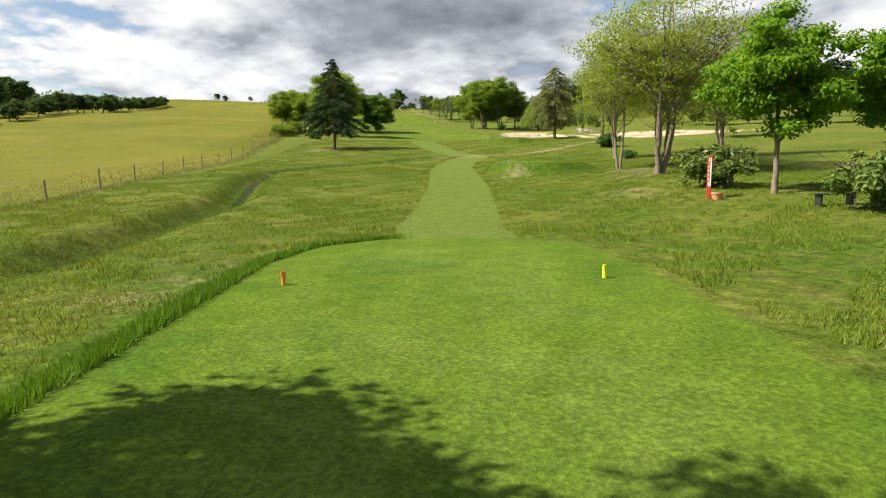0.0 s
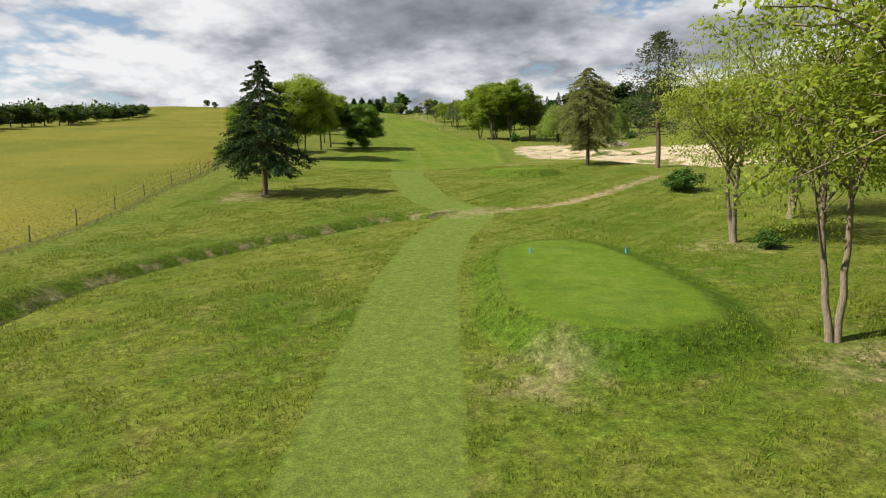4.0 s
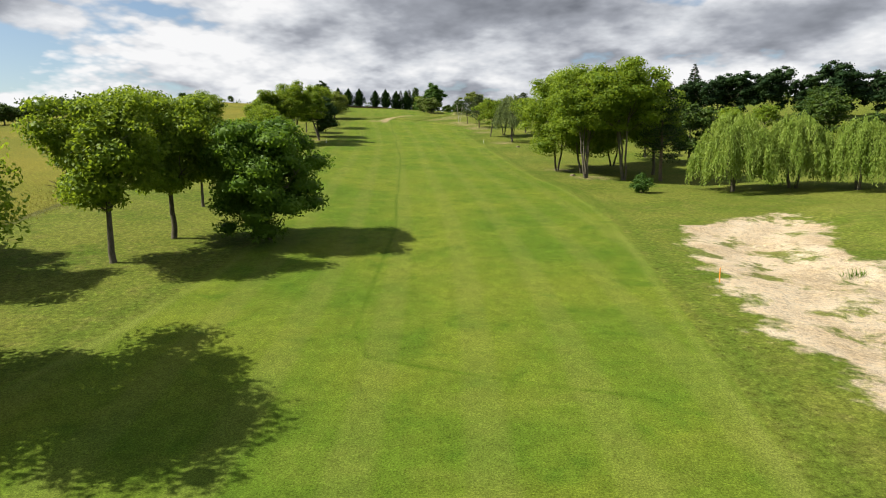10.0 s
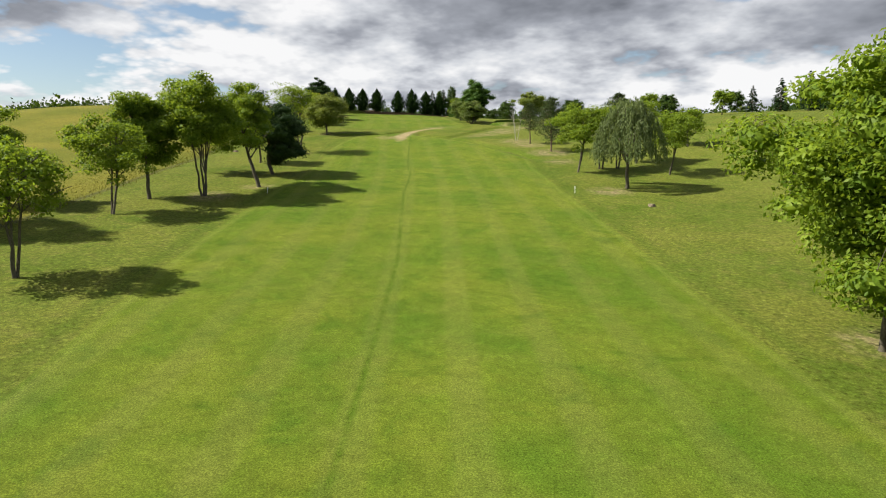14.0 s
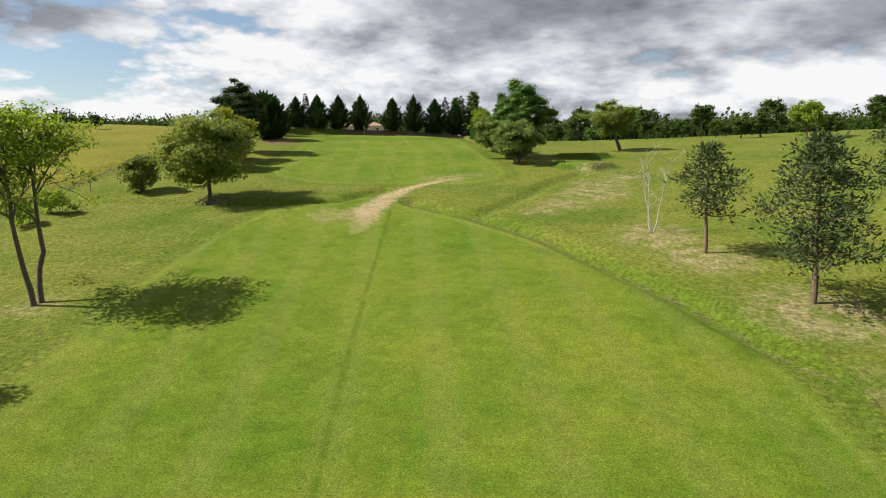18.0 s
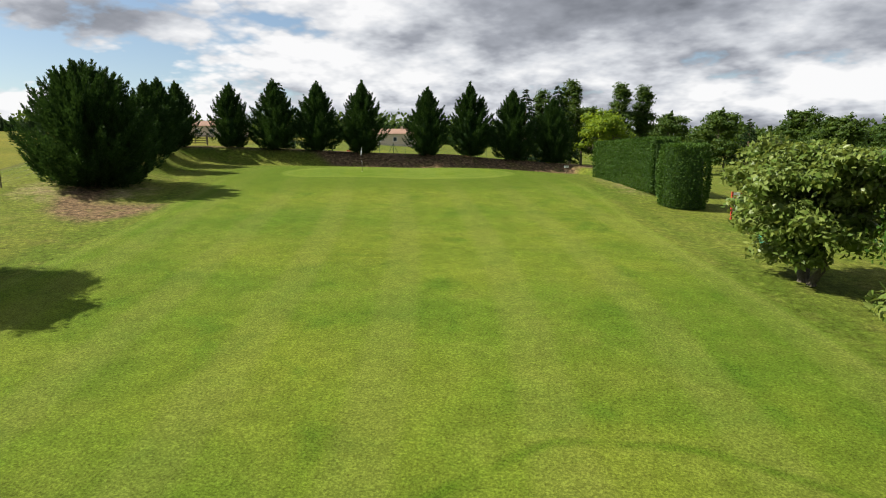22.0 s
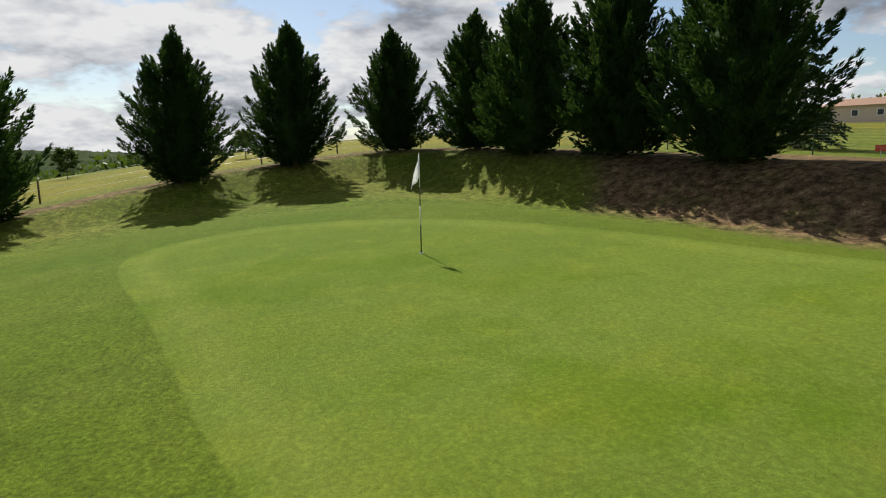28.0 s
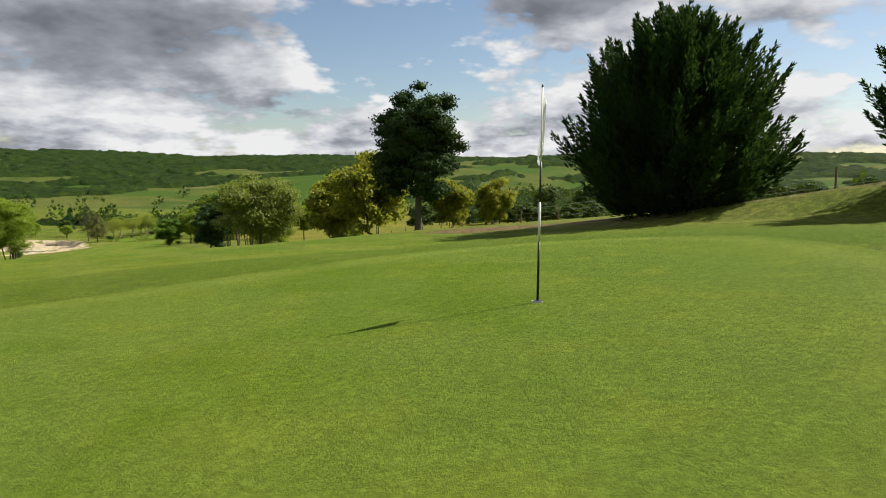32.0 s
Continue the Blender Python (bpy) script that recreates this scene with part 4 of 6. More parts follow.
def pine(name, seed, H, R, clear, label, n_limb=34, tuft=34, leaf=None, category="conifer", narrow=0.6):
    """A pine: a straight stem, level limbs and needle tufts at the twigs' ends, with daylight between."""
    rng = np.random.default_rng(seed)
    top = np.array([rng.normal() * 0.2, rng.normal() * 0.2, H])
    paths = [limb(rng, (0, 0, -0.2), top, 0.02 * H, 0.02, 8, 0, 0.03)]
    ats, ways = [], []
    for i in range(n_limb):
        k = (i + rng.random()) / n_limb
        z = clear + (H - clear) * k * 0.97
        prof = math.sin(math.pi * min(1, 0.18 + 0.82 * k) ** 0.75) ** narrow
        rr = R * max(0.22, prof) * rng.uniform(0.65, 1.1)
        q = 2.4 * i + rng.normal() * 0.3
        a = np.array([0, 0, z])
        end = a + np.array([math.cos(q) * rr, math.sin(q) * rr, rr * rng.uniform(0.0, 0.35)])
        paths.append(limb(rng, a, end, 0.05 * (1.2 - k), 0.012, 4, -0.04))
        for j in range(5):
            b = a + (end - a) * rng.uniform(0.35, 1.0)
            e = b + rng.normal(size=3) * rr * 0.2 * [1, 1, 0.5] + [0, 0, 0.1]
            paths.append(limb(rng, b, e, 0.016, 0.006, 2))
            m = tuft
            at = e + rng.normal(size=(m, 3)) * [0.3, 0.3, 0.16] * (0.5 + 0.25 * rr)
            ats.append(at)
            ways.append(unit(at - e) + rng.normal(size=(m, 3)) * 0.4 + [0, 0, 0.35])
    at, way = np.concatenate(ats), np.concatenate(ways)
    size = rng.uniform(0.22, 0.42, len(at))
    v, f = cards(rng, at, way, size, size * 0.33, 0.1)
    return plant(name, [wood(paths[:1], BARK_PINE, "trunk", 8), wood(paths[1:], BARK_PINE, "bough", 4), ("crown", quick_mesh("crown", v, f, leaf or LEAF_PINE))], label, category)


def willow(name, seed, H, R, label, leaf=None, n=900, stems=2, hang=1.0, category="tree"):
    """A weeping willow: arching limbs and curtains of hanging shoots."""
    rng = np.random.default_rng(seed)
    paths, ats, ways = [], [], []
    for s in range(stems):
        q = rng.uniform(0, 6.28)
        foot = np.array([math.cos(q) * 0.4 * (stems > 1), math.sin(q) * 0.4 * (stems > 1), -0.2])
        fork = foot * 1.8 + [0, 0, H * 0.28]
        paths.append(limb(rng, foot, fork, 0.24, 0.18, 4))
        for i in range(9):
            q2 = 0.7 * i + rng.normal() * 0.2
            rr = R * rng.uniform(0.4, 0.85)
            paths.append(limb(rng, fork, fork + [math.cos(q2) * rr, math.sin(q2) * rr, H * rng.uniform(0.35, 0.62)], 0.11, 0.02, 5, 0.12))
    for i in range(n):
        q, k = rng.uniform(0, 6.283), rng.uniform(0.05, 1.0) ** 0.55
        lump = 1 + 0.16 * math.sin(5 * q + seed) + 0.08 * math.sin(11 * q)
        rr = R * k * lump
        z = H * (1 - 0.55 * k**2.4) * rng.uniform(0.93, 1.0) * (1 + 0.05 * math.sin(7 * q + 3 * k))
        drop = (z - H * 0.10) * rng.uniform(0.35, 1.0) * hang * (0.25 + 0.75 * k)
        m = int(12 + drop * 8)
        s = np.linspace(0, 1, m)
        x = np.cos(q) * (rr + 0.25 * np.sqrt(s))
        y = np.sin(q) * (rr + 0.25 * np.sqrt(s))
        p = np.stack([x, y, z - drop * s], 1) + rng.normal(size=(m, 3)) * 0.09
        ats.append(p)
        ways.append(np.array([0.15 * math.cos(q), 0.15 * math.sin(q), -1.0]) + rng.normal(size=(m, 3)) * 0.35)
    at, way = np.concatenate(ats), np.concatenate(ways)
    size = rng.uniform(0.28, 0.5, len(at))
    v, f = cards(rng, at, way, size, size * 0.26, 0.1)
    stems_of = [wood([p], BARK, "trunk" if k % 10 == 0 else "limb") for k, p in enumerate(paths)]
    return plant(name, stems_of + [("crown", quick_mesh("crown", v, f, leaf or LEAF_WILLOW))], label, category)


def put(ob, x, y, turn=0.0, scale=1.0, tilt=0.0):
    """Stand a thing on the ground."""
    p = on(x, y)
    ob.matrix_basis = Matrix.LocRotScale(p, Euler((0, radians(tilt), radians(turn))), (scale,) * 3 if isinstance(scale, (int, float)) else scale)
    return ob


def again(ob, x, y, turn=0.0, scale=1.0, label=""):
    """Another plant of the same growth elsewhere."""
    p = on(x, y)
    c = copy_thing(ob, Matrix.Identity(4))
    c.matrix_basis = Matrix.LocRotScale(p, Euler((0, 0, radians(turn))), (scale,) * 3 if isinstance(scale, (int, float)) else scale)
    return tagged(c, label)

# ---- trees along the hole ----
ROW = "cypresses behind the green"
CYP = "dark green leyland cypress on the bank behind the green"
cy_a = tagged(put(cypress("cypress", 11, 7.3, 2.25, CYP, tops=2), -60.9, 391.7, 40), group=ROW)
cy_b = tagged(put(cypress("cypress", 12, 7.0, 2.15, CYP, tops=3), -54.1, 393.9, 0), group=ROW)
cy_c = tagged(put(cypress("cypress", 13, 7.0, 2.2, CYP, tops=4), -69.5, 388.0, 0), group=ROW)
for src, x, y, turn, s in ((cy_c, -65.4, 390.0, 200, 1.0), (cy_b, -74.0, 386.8, 120, 0.92), (cy_a, -50.0, 397.3, 250, 1.06), (cy_c, -45.5, 399.4, 70, 1.08), (cy_b, -41.0, 401.0, 20, 1.02),
                           (cy_b, -77.8, 383.2, 300, 0.9), (cy_c, -75.6, 377.8, 15, 0.93), (cy_a, -73.0, 373.0, 160, 0.86)):
    again(src, x, y, turn, s)
put(cypress("cypress", 14, 8.0, 3.6, "broad dark cypress with several tops beside the green", n=560, tops=8, low=0.5, blunt=0.6), -70.0, 363.8)
# west side, from the tee to the green
put(spruce("spruce", 21, 12.1, 4.5, 2.4, "dark green spruce with drooping boughs beside the fairway", n_whorl=40, fine=1.5), -13.9, 85.8)
ROB = "leafy green robinia beside the fairway"
WEST = "trees along the west side of the fairway"
rob_a = tagged(put(broadleaf("robinia", 31, 13.8, 6.0, 2.4, LEAF_ROBINIA, "leafy green robinia with forked trunk beside the fairway", stems=2, n=36000, size=0.27, lumps=74, core=0.5), -21.9, 133.3), group=WEST)
rob_b = tagged(put(broadleaf("robinia", 32, 11.5, 4.0, 2.5, LEAF_ROBINIA, ROB, n=23000, size=0.27, lumps=55, core=0.5), -22.7, 151.8), group=WEST)
map_a = put(broadleaf("maple", 33, 9.4, 4.7, 1.1, LEAF_MAPLE, "round dark green maple beside the fairway", n=32000, size=0.28, lumps=80, core=0.7), -15.4, 160.0)
rob_c = tagged(put(broadleaf("robinia", 34, 9.0, 3.7, 2.6, LEAF_ROBINIA, "open-crowned young robinia beside the fairway", stems=3, n=9500, size=0.24, trunk_r=0.17, core=0.35, lump=(0.12, 0.24)), -38.2, 217.3), group=WEST)
rob_d = tagged(put(broadleaf("robinia", 35, 13.0, 4.3, 4.2, LEAF_ROBINIA, "tall robinia with many stems beside the fairway", stems=4, n=26000, size=0.27, trunk_r=0.22, lumps=60, core=0.5), -42.0, 246.5), group=WEST)
rob_e = tagged(put(broadleaf("robinia", 36, 12.3, 4.2, 3.2, LEAF_ROBINIA, "robinia with a slanting trunk beside the fairway", n=15000, size=0.24, lean=-0.28, trunk_r=0.22), -39.0, 253.7), group=WEST)
rob_f = tagged(put(broadleaf("robinia", 37, 13.0, 4.0, 3.6, LEAF_ROBINIA, "tall thin-crowned robinia with two stems beside the fairway", stems=2, n=9000, size=0.24, trunk_r=0.22, airy=True, core=0.0, lump=(0.12, 0.26), flat=0.4), -47.0, 287.4), group=WEST)
for src, x, y, turn, s in ((rob_b, -22.2, 158.6, 130, 1.0), (rob_b, -31.0, 146.0, 70, 0.85), (rob_a, -36.5, 149.0, 200, 0.68), (rob_c, -45.3, 235.8, 100, 1.05), (rob_b, -46.5, 243.5, 260, 1.0),
                           (rob_a, -53.5, 226.5, 40, 0.78), (rob_b, -58.5, 236.0, 310, 0.85), (rob_c, -50.5, 262.0, 180, 1.0), (rob_b, -26.0, 171.0, 20, 0.72), (rob_b, -48.5, 274.5, 75, 0.8)):
    again(src, x, y, turn, s)
put(broadleaf("yew", 38, 9.8, 4.9, 1.4, LEAF_SPRUCE, "dark evergreen yew with slanting stems beside the fairway", stems=3, n=26000, size=0.24, lumps=90, core=0.65, trunk_r=0.32, category="tree"), -42.0, 264.8)
put(broadleaf("olive_willow", 39, 8.7, 5.0, 2.0, LEAF_OLIVE, "round olive-green willow on the fairway's edge", n=20000, size=0.28, lumps=64, core=0.45, droop=0.3, trunk_r=0.2), -51.4, 313.3)
put(broadleaf("shrub", 40, 4.2, 2.2, 0.3, LEAF_OLIVE, "low green shrub beside the willow", n=3500, size=0.28, category="shrub"), -60.5, 315.5)
bam_a = put(broadleaf("bamboo", 41, 5.6, 3.0, 0.2, LEAF_YELLOW, "yellow-green bamboo clump beside the fairway", n=9000, size=0.34, stems=5, trunk_r=0.1, lumps=44, category="shrub"), -58.8, 329.5)
again(bam_a, -61.5, 335.5, 120, (1.0, 1.0, 1.15), "tall yellow bamboo clump beside the dark tree")
again(bam_a, -66.5, 341.0, 220, (0.5, 0.5, 0.62))
again(bam_a, -69.0, 344.5, 20, (0.42, 0.42, 0.55))
put(broadleaf("juniper", 45, 10.2, 3.5, 2.2, LEAF_SPRUCE, "dark round-topped evergreen beside the approach", n=30000, size=0.22, lumps=170, core=0.7, trunk_r=0.26, lump=(0.15, 0.26), category="conifer"), -63.6, 343.0)
# a tree beside the tee whose shade falls across it
put(broadleaf("tee_tree", 43, 10.0, 3.0, 2.5, LEAF_MAPLE, "dark green maple beside the tee", n=9000, size=0.24, lumps=44), -7.6, 1.4)
# east side
oak_a = put(broadleaf("oak", 51, 13.0, 6.2, 2.6, LEAF_OAK, "spreading oak with stout limbs and airy crown", stems=2, n=19000, size=0.18, core=0.0, lump=(0.10, 0.24), flat=0.34, trunk_r=0.27, airy=True, bark=BARK_OAK), 15.4, 41.2)
oak_b = again(oak_a, 14.1, 45.9, 150, (0.55, 0.55, 0.9), "slender two-stemmed oak with an airy crown")
again(oak_a, 17.8, 47.5, 310, (0.7, 0.7, 0.85))
again(oak_a, 18.2, 61.1, 250, (0.7, 0.7, 0.85))
again(oak_a, 24.4, 67.8, 60, 0.8)
again(oak_a, 25.5, 54.0, 200, 0.85)
lime_a = put(broadleaf("maple", 52, 8.2, 2.9, 2.1, LEAF_LIME, "bright green young maple beside the tee", n=15000, size=0.2, lumps=50, trunk_r=0.13, bark=BARK_OAK), 15.9, 27.6)
again(lime_a, 21.2, 27.0, 130, 0.92)
bush_a = put(broadleaf("bush", 53, 1.9, 1.45, 0.05, LEAF_MAGNOLIA, "round leafy bush with pale new leaves", n=2600, size=0.2, stems=4, trunk_r=0.07, lumps=26, category="shrub"), 15.6, 20.9)
again(bush_a, 14.9, 31.4, 90, 1.1, "round green bush behind the tee sign")
bush_d = put(broadleaf("bush", 54, 1.7, 1.4, 0.05, LEAF_HEDGE, "round dark green bush on the grass", n=2400, size=0.2, stems=4, trunk_r=0.06, lumps=24, category="shrub"), 22.6, 80.6)
again(bush_d, -22.5, 115.9, 60, 0.95)
again(bush_d, 19.4, 190.0, 20, (0.8, 0.8, 1.2))
again(bush_d, 49.0, 187.8, 20, (0.9, 0.9, 1.15))
again(bush_d, 18.8, 58.6, 20, 0.45)
larch = put(spruce("larch", 55, 12.2, 4.3, 2.2, "olive-green larch with hanging twigs by the sand", leaf=LEAF_LARCH, n_whorl=34, oval=True, fine=2.6), 20.7, 108.8)
pine_a = put(pine("pine", 56, 14.7, 3.9, 3.6, "tall thin-needled pine with bare lower trunk by the sand", n_limb=54, tuft=24), 26.6, 99.5)
wil_a = put(willow("weeping_willow", 57, 9.6, 4.5, "pale green weeping willow beyond the sand"), 31.0, 193.5)
again(wil_a, 38.5, 194.5, 80, 0.95)
again(wil_a, 44.5, 191.5, 200, 0.88)
EAST = "trees along the east side of the fairway"
for src, x, y, turn, s in ((rob_a, 11.5, 216.8, 60, 1.15), (rob_d, 14.8, 204.8, 0, 1.2), (rob_a, 15.4, 213.5, 200, 1.2), (rob_d, 20.0, 204.0, 90, 1.3), (rob_a, 17.0, 221.0, 300, 1.0), (rob_b, 26.0, 213.0, 90, 1.2), (rob_a, 22.0, 226.0, 10, 1.05)):
    tagged(again(src, x, y, turn, s), ROB, group=EAST)
pine_b = put(pine("pine", 58, 14.0, 3.6, 3.0, "dark pine among the robinias", n_limb=50, tuft=34, leaf=LEAF_SPRUCE), 25.2, 205.0)
put(willow("birch", 59, 11.0, 4.0, "grey-green weeping birch with pale trunk", leaf=LEAF_GREY, n=620, stems=1, hang=0.5), 5.0, 262.7)
for src, x, y, turn, s in ((rob_c, -0.5, 274.4, 30, 1.1), (rob_f, 3.2, 277.6, 100, 0.8), (rob_f, 5.6, 278.0, 220, 0.78), (rob_b, 9.0, 283.0, 0, 0.85), (rob_c, 12.0, 274.0, 0, 1.0)):
    tagged(again(src, x, y, turn, s), group=EAST)
put(pine("pine", 60, 8.9, 3.0, 1.7, "small dark pine on bare earth", n_limb=36, tuft=30), -3.8, 293.3)
put(pine("pine", 61, 7.2, 2.2, 2.4, "small thin pine on bare earth", n_limb=22, tuft=22), -7.6, 301.5)
put(pine("pine", 62, 8.2, 2.5, 1.9, "small pine on the far fairway's edge", n_limb=30, tuft=28), 9.2, 311.4)


def bare_birch(seed, H):
    rng = np.random.default_rng(seed)
    paths = []
    for s in range(3):
        q = 2.1 * s
        top = np.array([math.cos(q) * 1.3, math.sin(q) * 1.3, H * rng.uniform(0.75, 1)])
        foot = np.array([math.cos(q) * 0.15, math.sin(q) * 0.15, -0.1])
        paths.append(limb(rng, foot, top, 0.05, 0.01, 8, 0, 0.05))
        for i in range(9):
            k = rng.uniform(0.3, 0.95)
            a = foot + (top - foot) * k
            e = a + [rng.normal() * 0.6, rng.normal() * 0.6, rng.uniform(0.5, 1.1)]
            paths.append(limb(rng, a, e, 0.02, 0.005, 4, 0, 0.08))
            for j in range(2):
                b = a + (e - a) * rng.uniform(0.4, 0.9)
                paths.append(limb(rng, b, b + [rng.normal() * 0.3, rng.normal() * 0.3, rng.uniform(0.2, 0.5)], 0.012, 0.004, 2))
    per = len(paths) // 3
    parts = [wood([paths[per * k]], BARK_PALE, "trunk") for k in range(3)] + [wood([p for i, p in enumerate(paths) if i % per], BARK_PALE, "branchwork", 5)]
    return plant("bare_birch", parts, "leafless white birch with three stems on bare earth", "tree")


put(bare_birch(63, 6.3), -10.4, 306.7)
put(broadleaf("dead_tree", 64, 6.5, 3.0, 2.2, LEAF_OLIVE, "nearly bare old tree on the far fairway", n=500, trunk_r=0.22, core=0.0), 28.0, 288.5)
mag_a = put(broadleaf("magnolia", 65, 5.8, 3.0, 0.9, LEAF_MAGNOLIA, "glossy magnolia with pale leaves beside the approach", stems=3, n=17000, size=0.26, lumps=70, core=0.65, trunk_r=0.26, squash=1.05), -22.9, 339.6)
again(mag_a, -24.2, 344.6, 140, 0.92)
again(mag_a, -27.5, 354.2, 60, (1.0, 1.0, 1.0))
put(broadleaf("evergreen", 66, 10.3, 4.5, 0.6, LEAF_HEDGE, "tall dense dark green tree between the magnolias", n=26000, size=0.2, lumps=80, trunk_r=0.24, core=0.7), -22.8, 348.2)
put(broadleaf("old_apple", 67, 9.2, 4.6, 2.6, LEAF_OLIVE, "leaning tree with a crooked trunk by a bunker", n=7500, lean=-0.32, trunk_r=0.3, size=0.3), -7.2, 366.3)

# ---- trees beyond the hole ----
far_a = put(broadleaf("park_tree", 71, 11.0, 4.8, 2.0, LEAF_FAR, "broad green tree of the course beyond", n=3400, size=0.5, lumps=40, far=True), 62, 236)
far_b = put(broadleaf("park_tree", 72, 8.0, 3.6, 1.6, LEAF_ROBINIA, "light green tree of the course beyond", n=3200, size=0.4, lumps=34, far=True), 49.2, 246.3)
far_c = put(spruce("park_conifer", 73, 13.0, 3.6, 0.8, "dark conifer of the course beyond", n_whorl=34, leaf=LEAF_FAR_DARK), 66.0, 330)
far_d = put(broadleaf("poplar", 74, 14.5, 1.7, 1.2, LEAF_FAR, "slim poplar behind the cypresses", n=4200, size=0.34, lumps=50, lump=(0.35, 0.6), far=True), -33, 430)
far_e = put(broadleaf("shrub_tree", 75, 4.6, 2.9, 0.3, LEAF_FAR, "round green shrub of the course beyond", n=2200, size=0.38, lumps=26, far=True), 27, 447)
far_f = put(broadleaf("park_pine", 76, 12.5, 4.6, 1.4, LEAF_FAR_DARK, "dark round-headed pine of the course beyond", n=3800, size=0.55, lumps=46, core=0.75, far=True), 58.6, 284)
PARK = "trees of the course beyond"
rng_far = random.Random(5)
spots = [(far_f, 64, 282, 0.95), (far_f, 70, 279, 1.1), (far_f, 77, 277, 1.0), (far_f, 84, 274, 1.15), (far_f, 92, 272, 0.9), (far_f, 100, 268, 1.05), (far_f, 52, 288, 0.85), (far_a, 74, 262, 0.9), (far_a, 90, 252, 1.0),
         (far_b, 61, 257, 0.8), (far_a, 58, 215, 0.8), (far_a, 75, 205, 1.1), (far_f, 95, 215, 1.1), (far_f, 86, 208, 1.2), (far_a, 104, 200, 1.2), (far_e, 66, 160, 1.0), (far_e, 72, 158, 1.1), (far_e, 79, 156, 1.05),
         (far_e, 60, 163, 0.9), (far_f, 92, 186, 1.2), (far_f, 101, 180, 1.1), (far_f, 110, 170, 1.2), (far_a, 88, 140, 1.1), (far_f, 98, 130, 1.2), (far_a, 80, 110, 1.2), (far_a, 70, 84, 1.0), (far_b, 56, 70, 0.9),
         (far_a, 66, 60, 1.0), (far_f, 84, 64, 1.1), (far_a, 46, 62, 0.8), (far_b, 40, 84, 0.8), (far_a, 34, 225, 1.0), (far_b, 30, 236, 0.9), (far_b, 22, 258, 0.9), (far_a, 36, 262, 0.8), (far_b, 20, 296, 0.8),
         (far_e, 20, 395, 0.9), (far_e, 24, 398, 1.05), (far_b, 27, 380, 0.9), (far_e, 33, 385, 0.9), (far_b, 46, 372, 0.9), (far_c, 62, 376, 0.7), (far_c, 68, 372, 0.8), (far_c, 74, 368, 0.75), (far_c, 56, 384, 0.6),
         (far_e, 31, 449, 1.0), (far_e, 36, 446, 1.1), (far_e, 14, 452, 1.0), (far_e, 19, 454, 1.1), (far_e, 4, 458, 1.2), (far_e, -3, 452, 1.0), (far_a, -4, 424, 0.8), (far_a, 6, 430, 0.85), (far_c, -12, 440, 0.6),
         (far_d, -29, 431, 1.0), (far_d, -40, 428, 0.95), (far_d, -44, 424, 0.9), (far_c, -46, 416, 0.75), (far_c, -42, 413, 0.8), (far_a, -38, 416, 0.8), (far_c, -34, 415, 0.6), (far_b, -36, 408, 0.9), (far_e, -24, 418, 0.9),
         (far_e, -18, 425, 1.0), (far_c, -84, 414, 0.75), (far_a, -22, 470, 1.0), (far_a, -10, 480, 1.1), (far_a, 10, 490, 1.1), (far_a, 30, 480, 1.0), (far_a, 50, 470, 1.0), (far_a, 70, 450, 1.0), (far_a, 90, 430, 1.1)]
for src, x, y, s in spots:
    tagged(again(src, x + rng_far.uniform(-1, 1), y + rng_far.uniform(-1, 1), rng_far.uniform(0, 360), s * rng_far.uniform(0.92, 1.08)), group=PARK)
HEDGEROW = "bushes along the meadow's far edge"
for i in range(34):
    k = i / 33
    x, y = -104 - 34 * k + rng_far.uniform(-3, 3), 150 + 165 * k + rng_far.uniform(-3, 3)
    tagged(again(far_e, x, y, rng_far.uniform(0, 360), rng_far.uniform(0.8, 1.3), "green bush of the hedgerow along the meadow"), group=HEDGEROW)
for x, y, s in ((-122, 172, 1.0), (-130, 180, 1.15), (-128, 192, 0.95), (-138, 200, 1.1), (-144, 215, 1.0), (-134, 165, 1.1), (-118, 158, 0.9), (-110, 140, 1.0), (-150, 230, 0.9), (-120, 352, 0.35), (-128, 362, 0.4), (-112, 372, 0.3)):
    tagged(again(far_a, x, y, rng_far.uniform(0, 360), s, "broad dark tree beyond the meadow"), group=HEDGEROW)
scrub = put(broadleaf("scrub", 77, 2.3, 1.25, 0.1, LEAF_ROBINIA, "low light green scrub at the meadow's edge", n=2600, size=0.22, stems=5, trunk_r=0.06, lumps=14, core=0.25, category="shrub", lump=(0.16, 0.36)), -31.4, 122.5)
for i in range(17):
    y = 124.5 + 1.75 * i
    again(scrub, float(curve(MEADOW, y)) + rng_far.uniform(-0.2, 1.3), y, rng_far.uniform(0, 360), rng_far.uniform(0.6, 1.15))
for x, y, k in ((-47.5, 212.5, 1.2), (-48.8, 217, 1.6), (-50.2, 221.5, 1.5), (-51.5, 225, 1.3), (-53, 229, 1.4), (-62.5, 306, 0.9), (-62, 302, 0.8)):
    again(scrub, x, y, rng_far.uniform(0, 360), k)


def wooded(x, y):
    """Above zero where woods grow."""
    d = np.hypot(x + 55, y - 385)
    far = -0.1 + 0.4 * smooth(800, 1700, d) + 0.5 * smooth(120, 260, y - 330)
    return swell(x, y, 62, 0.9) + 0.6 * swell(x, y, 170, 3.0) + 0.3 * swell(x, y, 19, 1.0) + far


def open_land(x, y):
    """The hole, the meadow and the course beside them."""
    u = x - curve(AXIS, y)
    return ((y > -20) & (y < 560) & (u > -115 - 0.15 * y) & (u < 170)) | ((u > -150) & (u < 0) & (y > -100) & (y < 330))


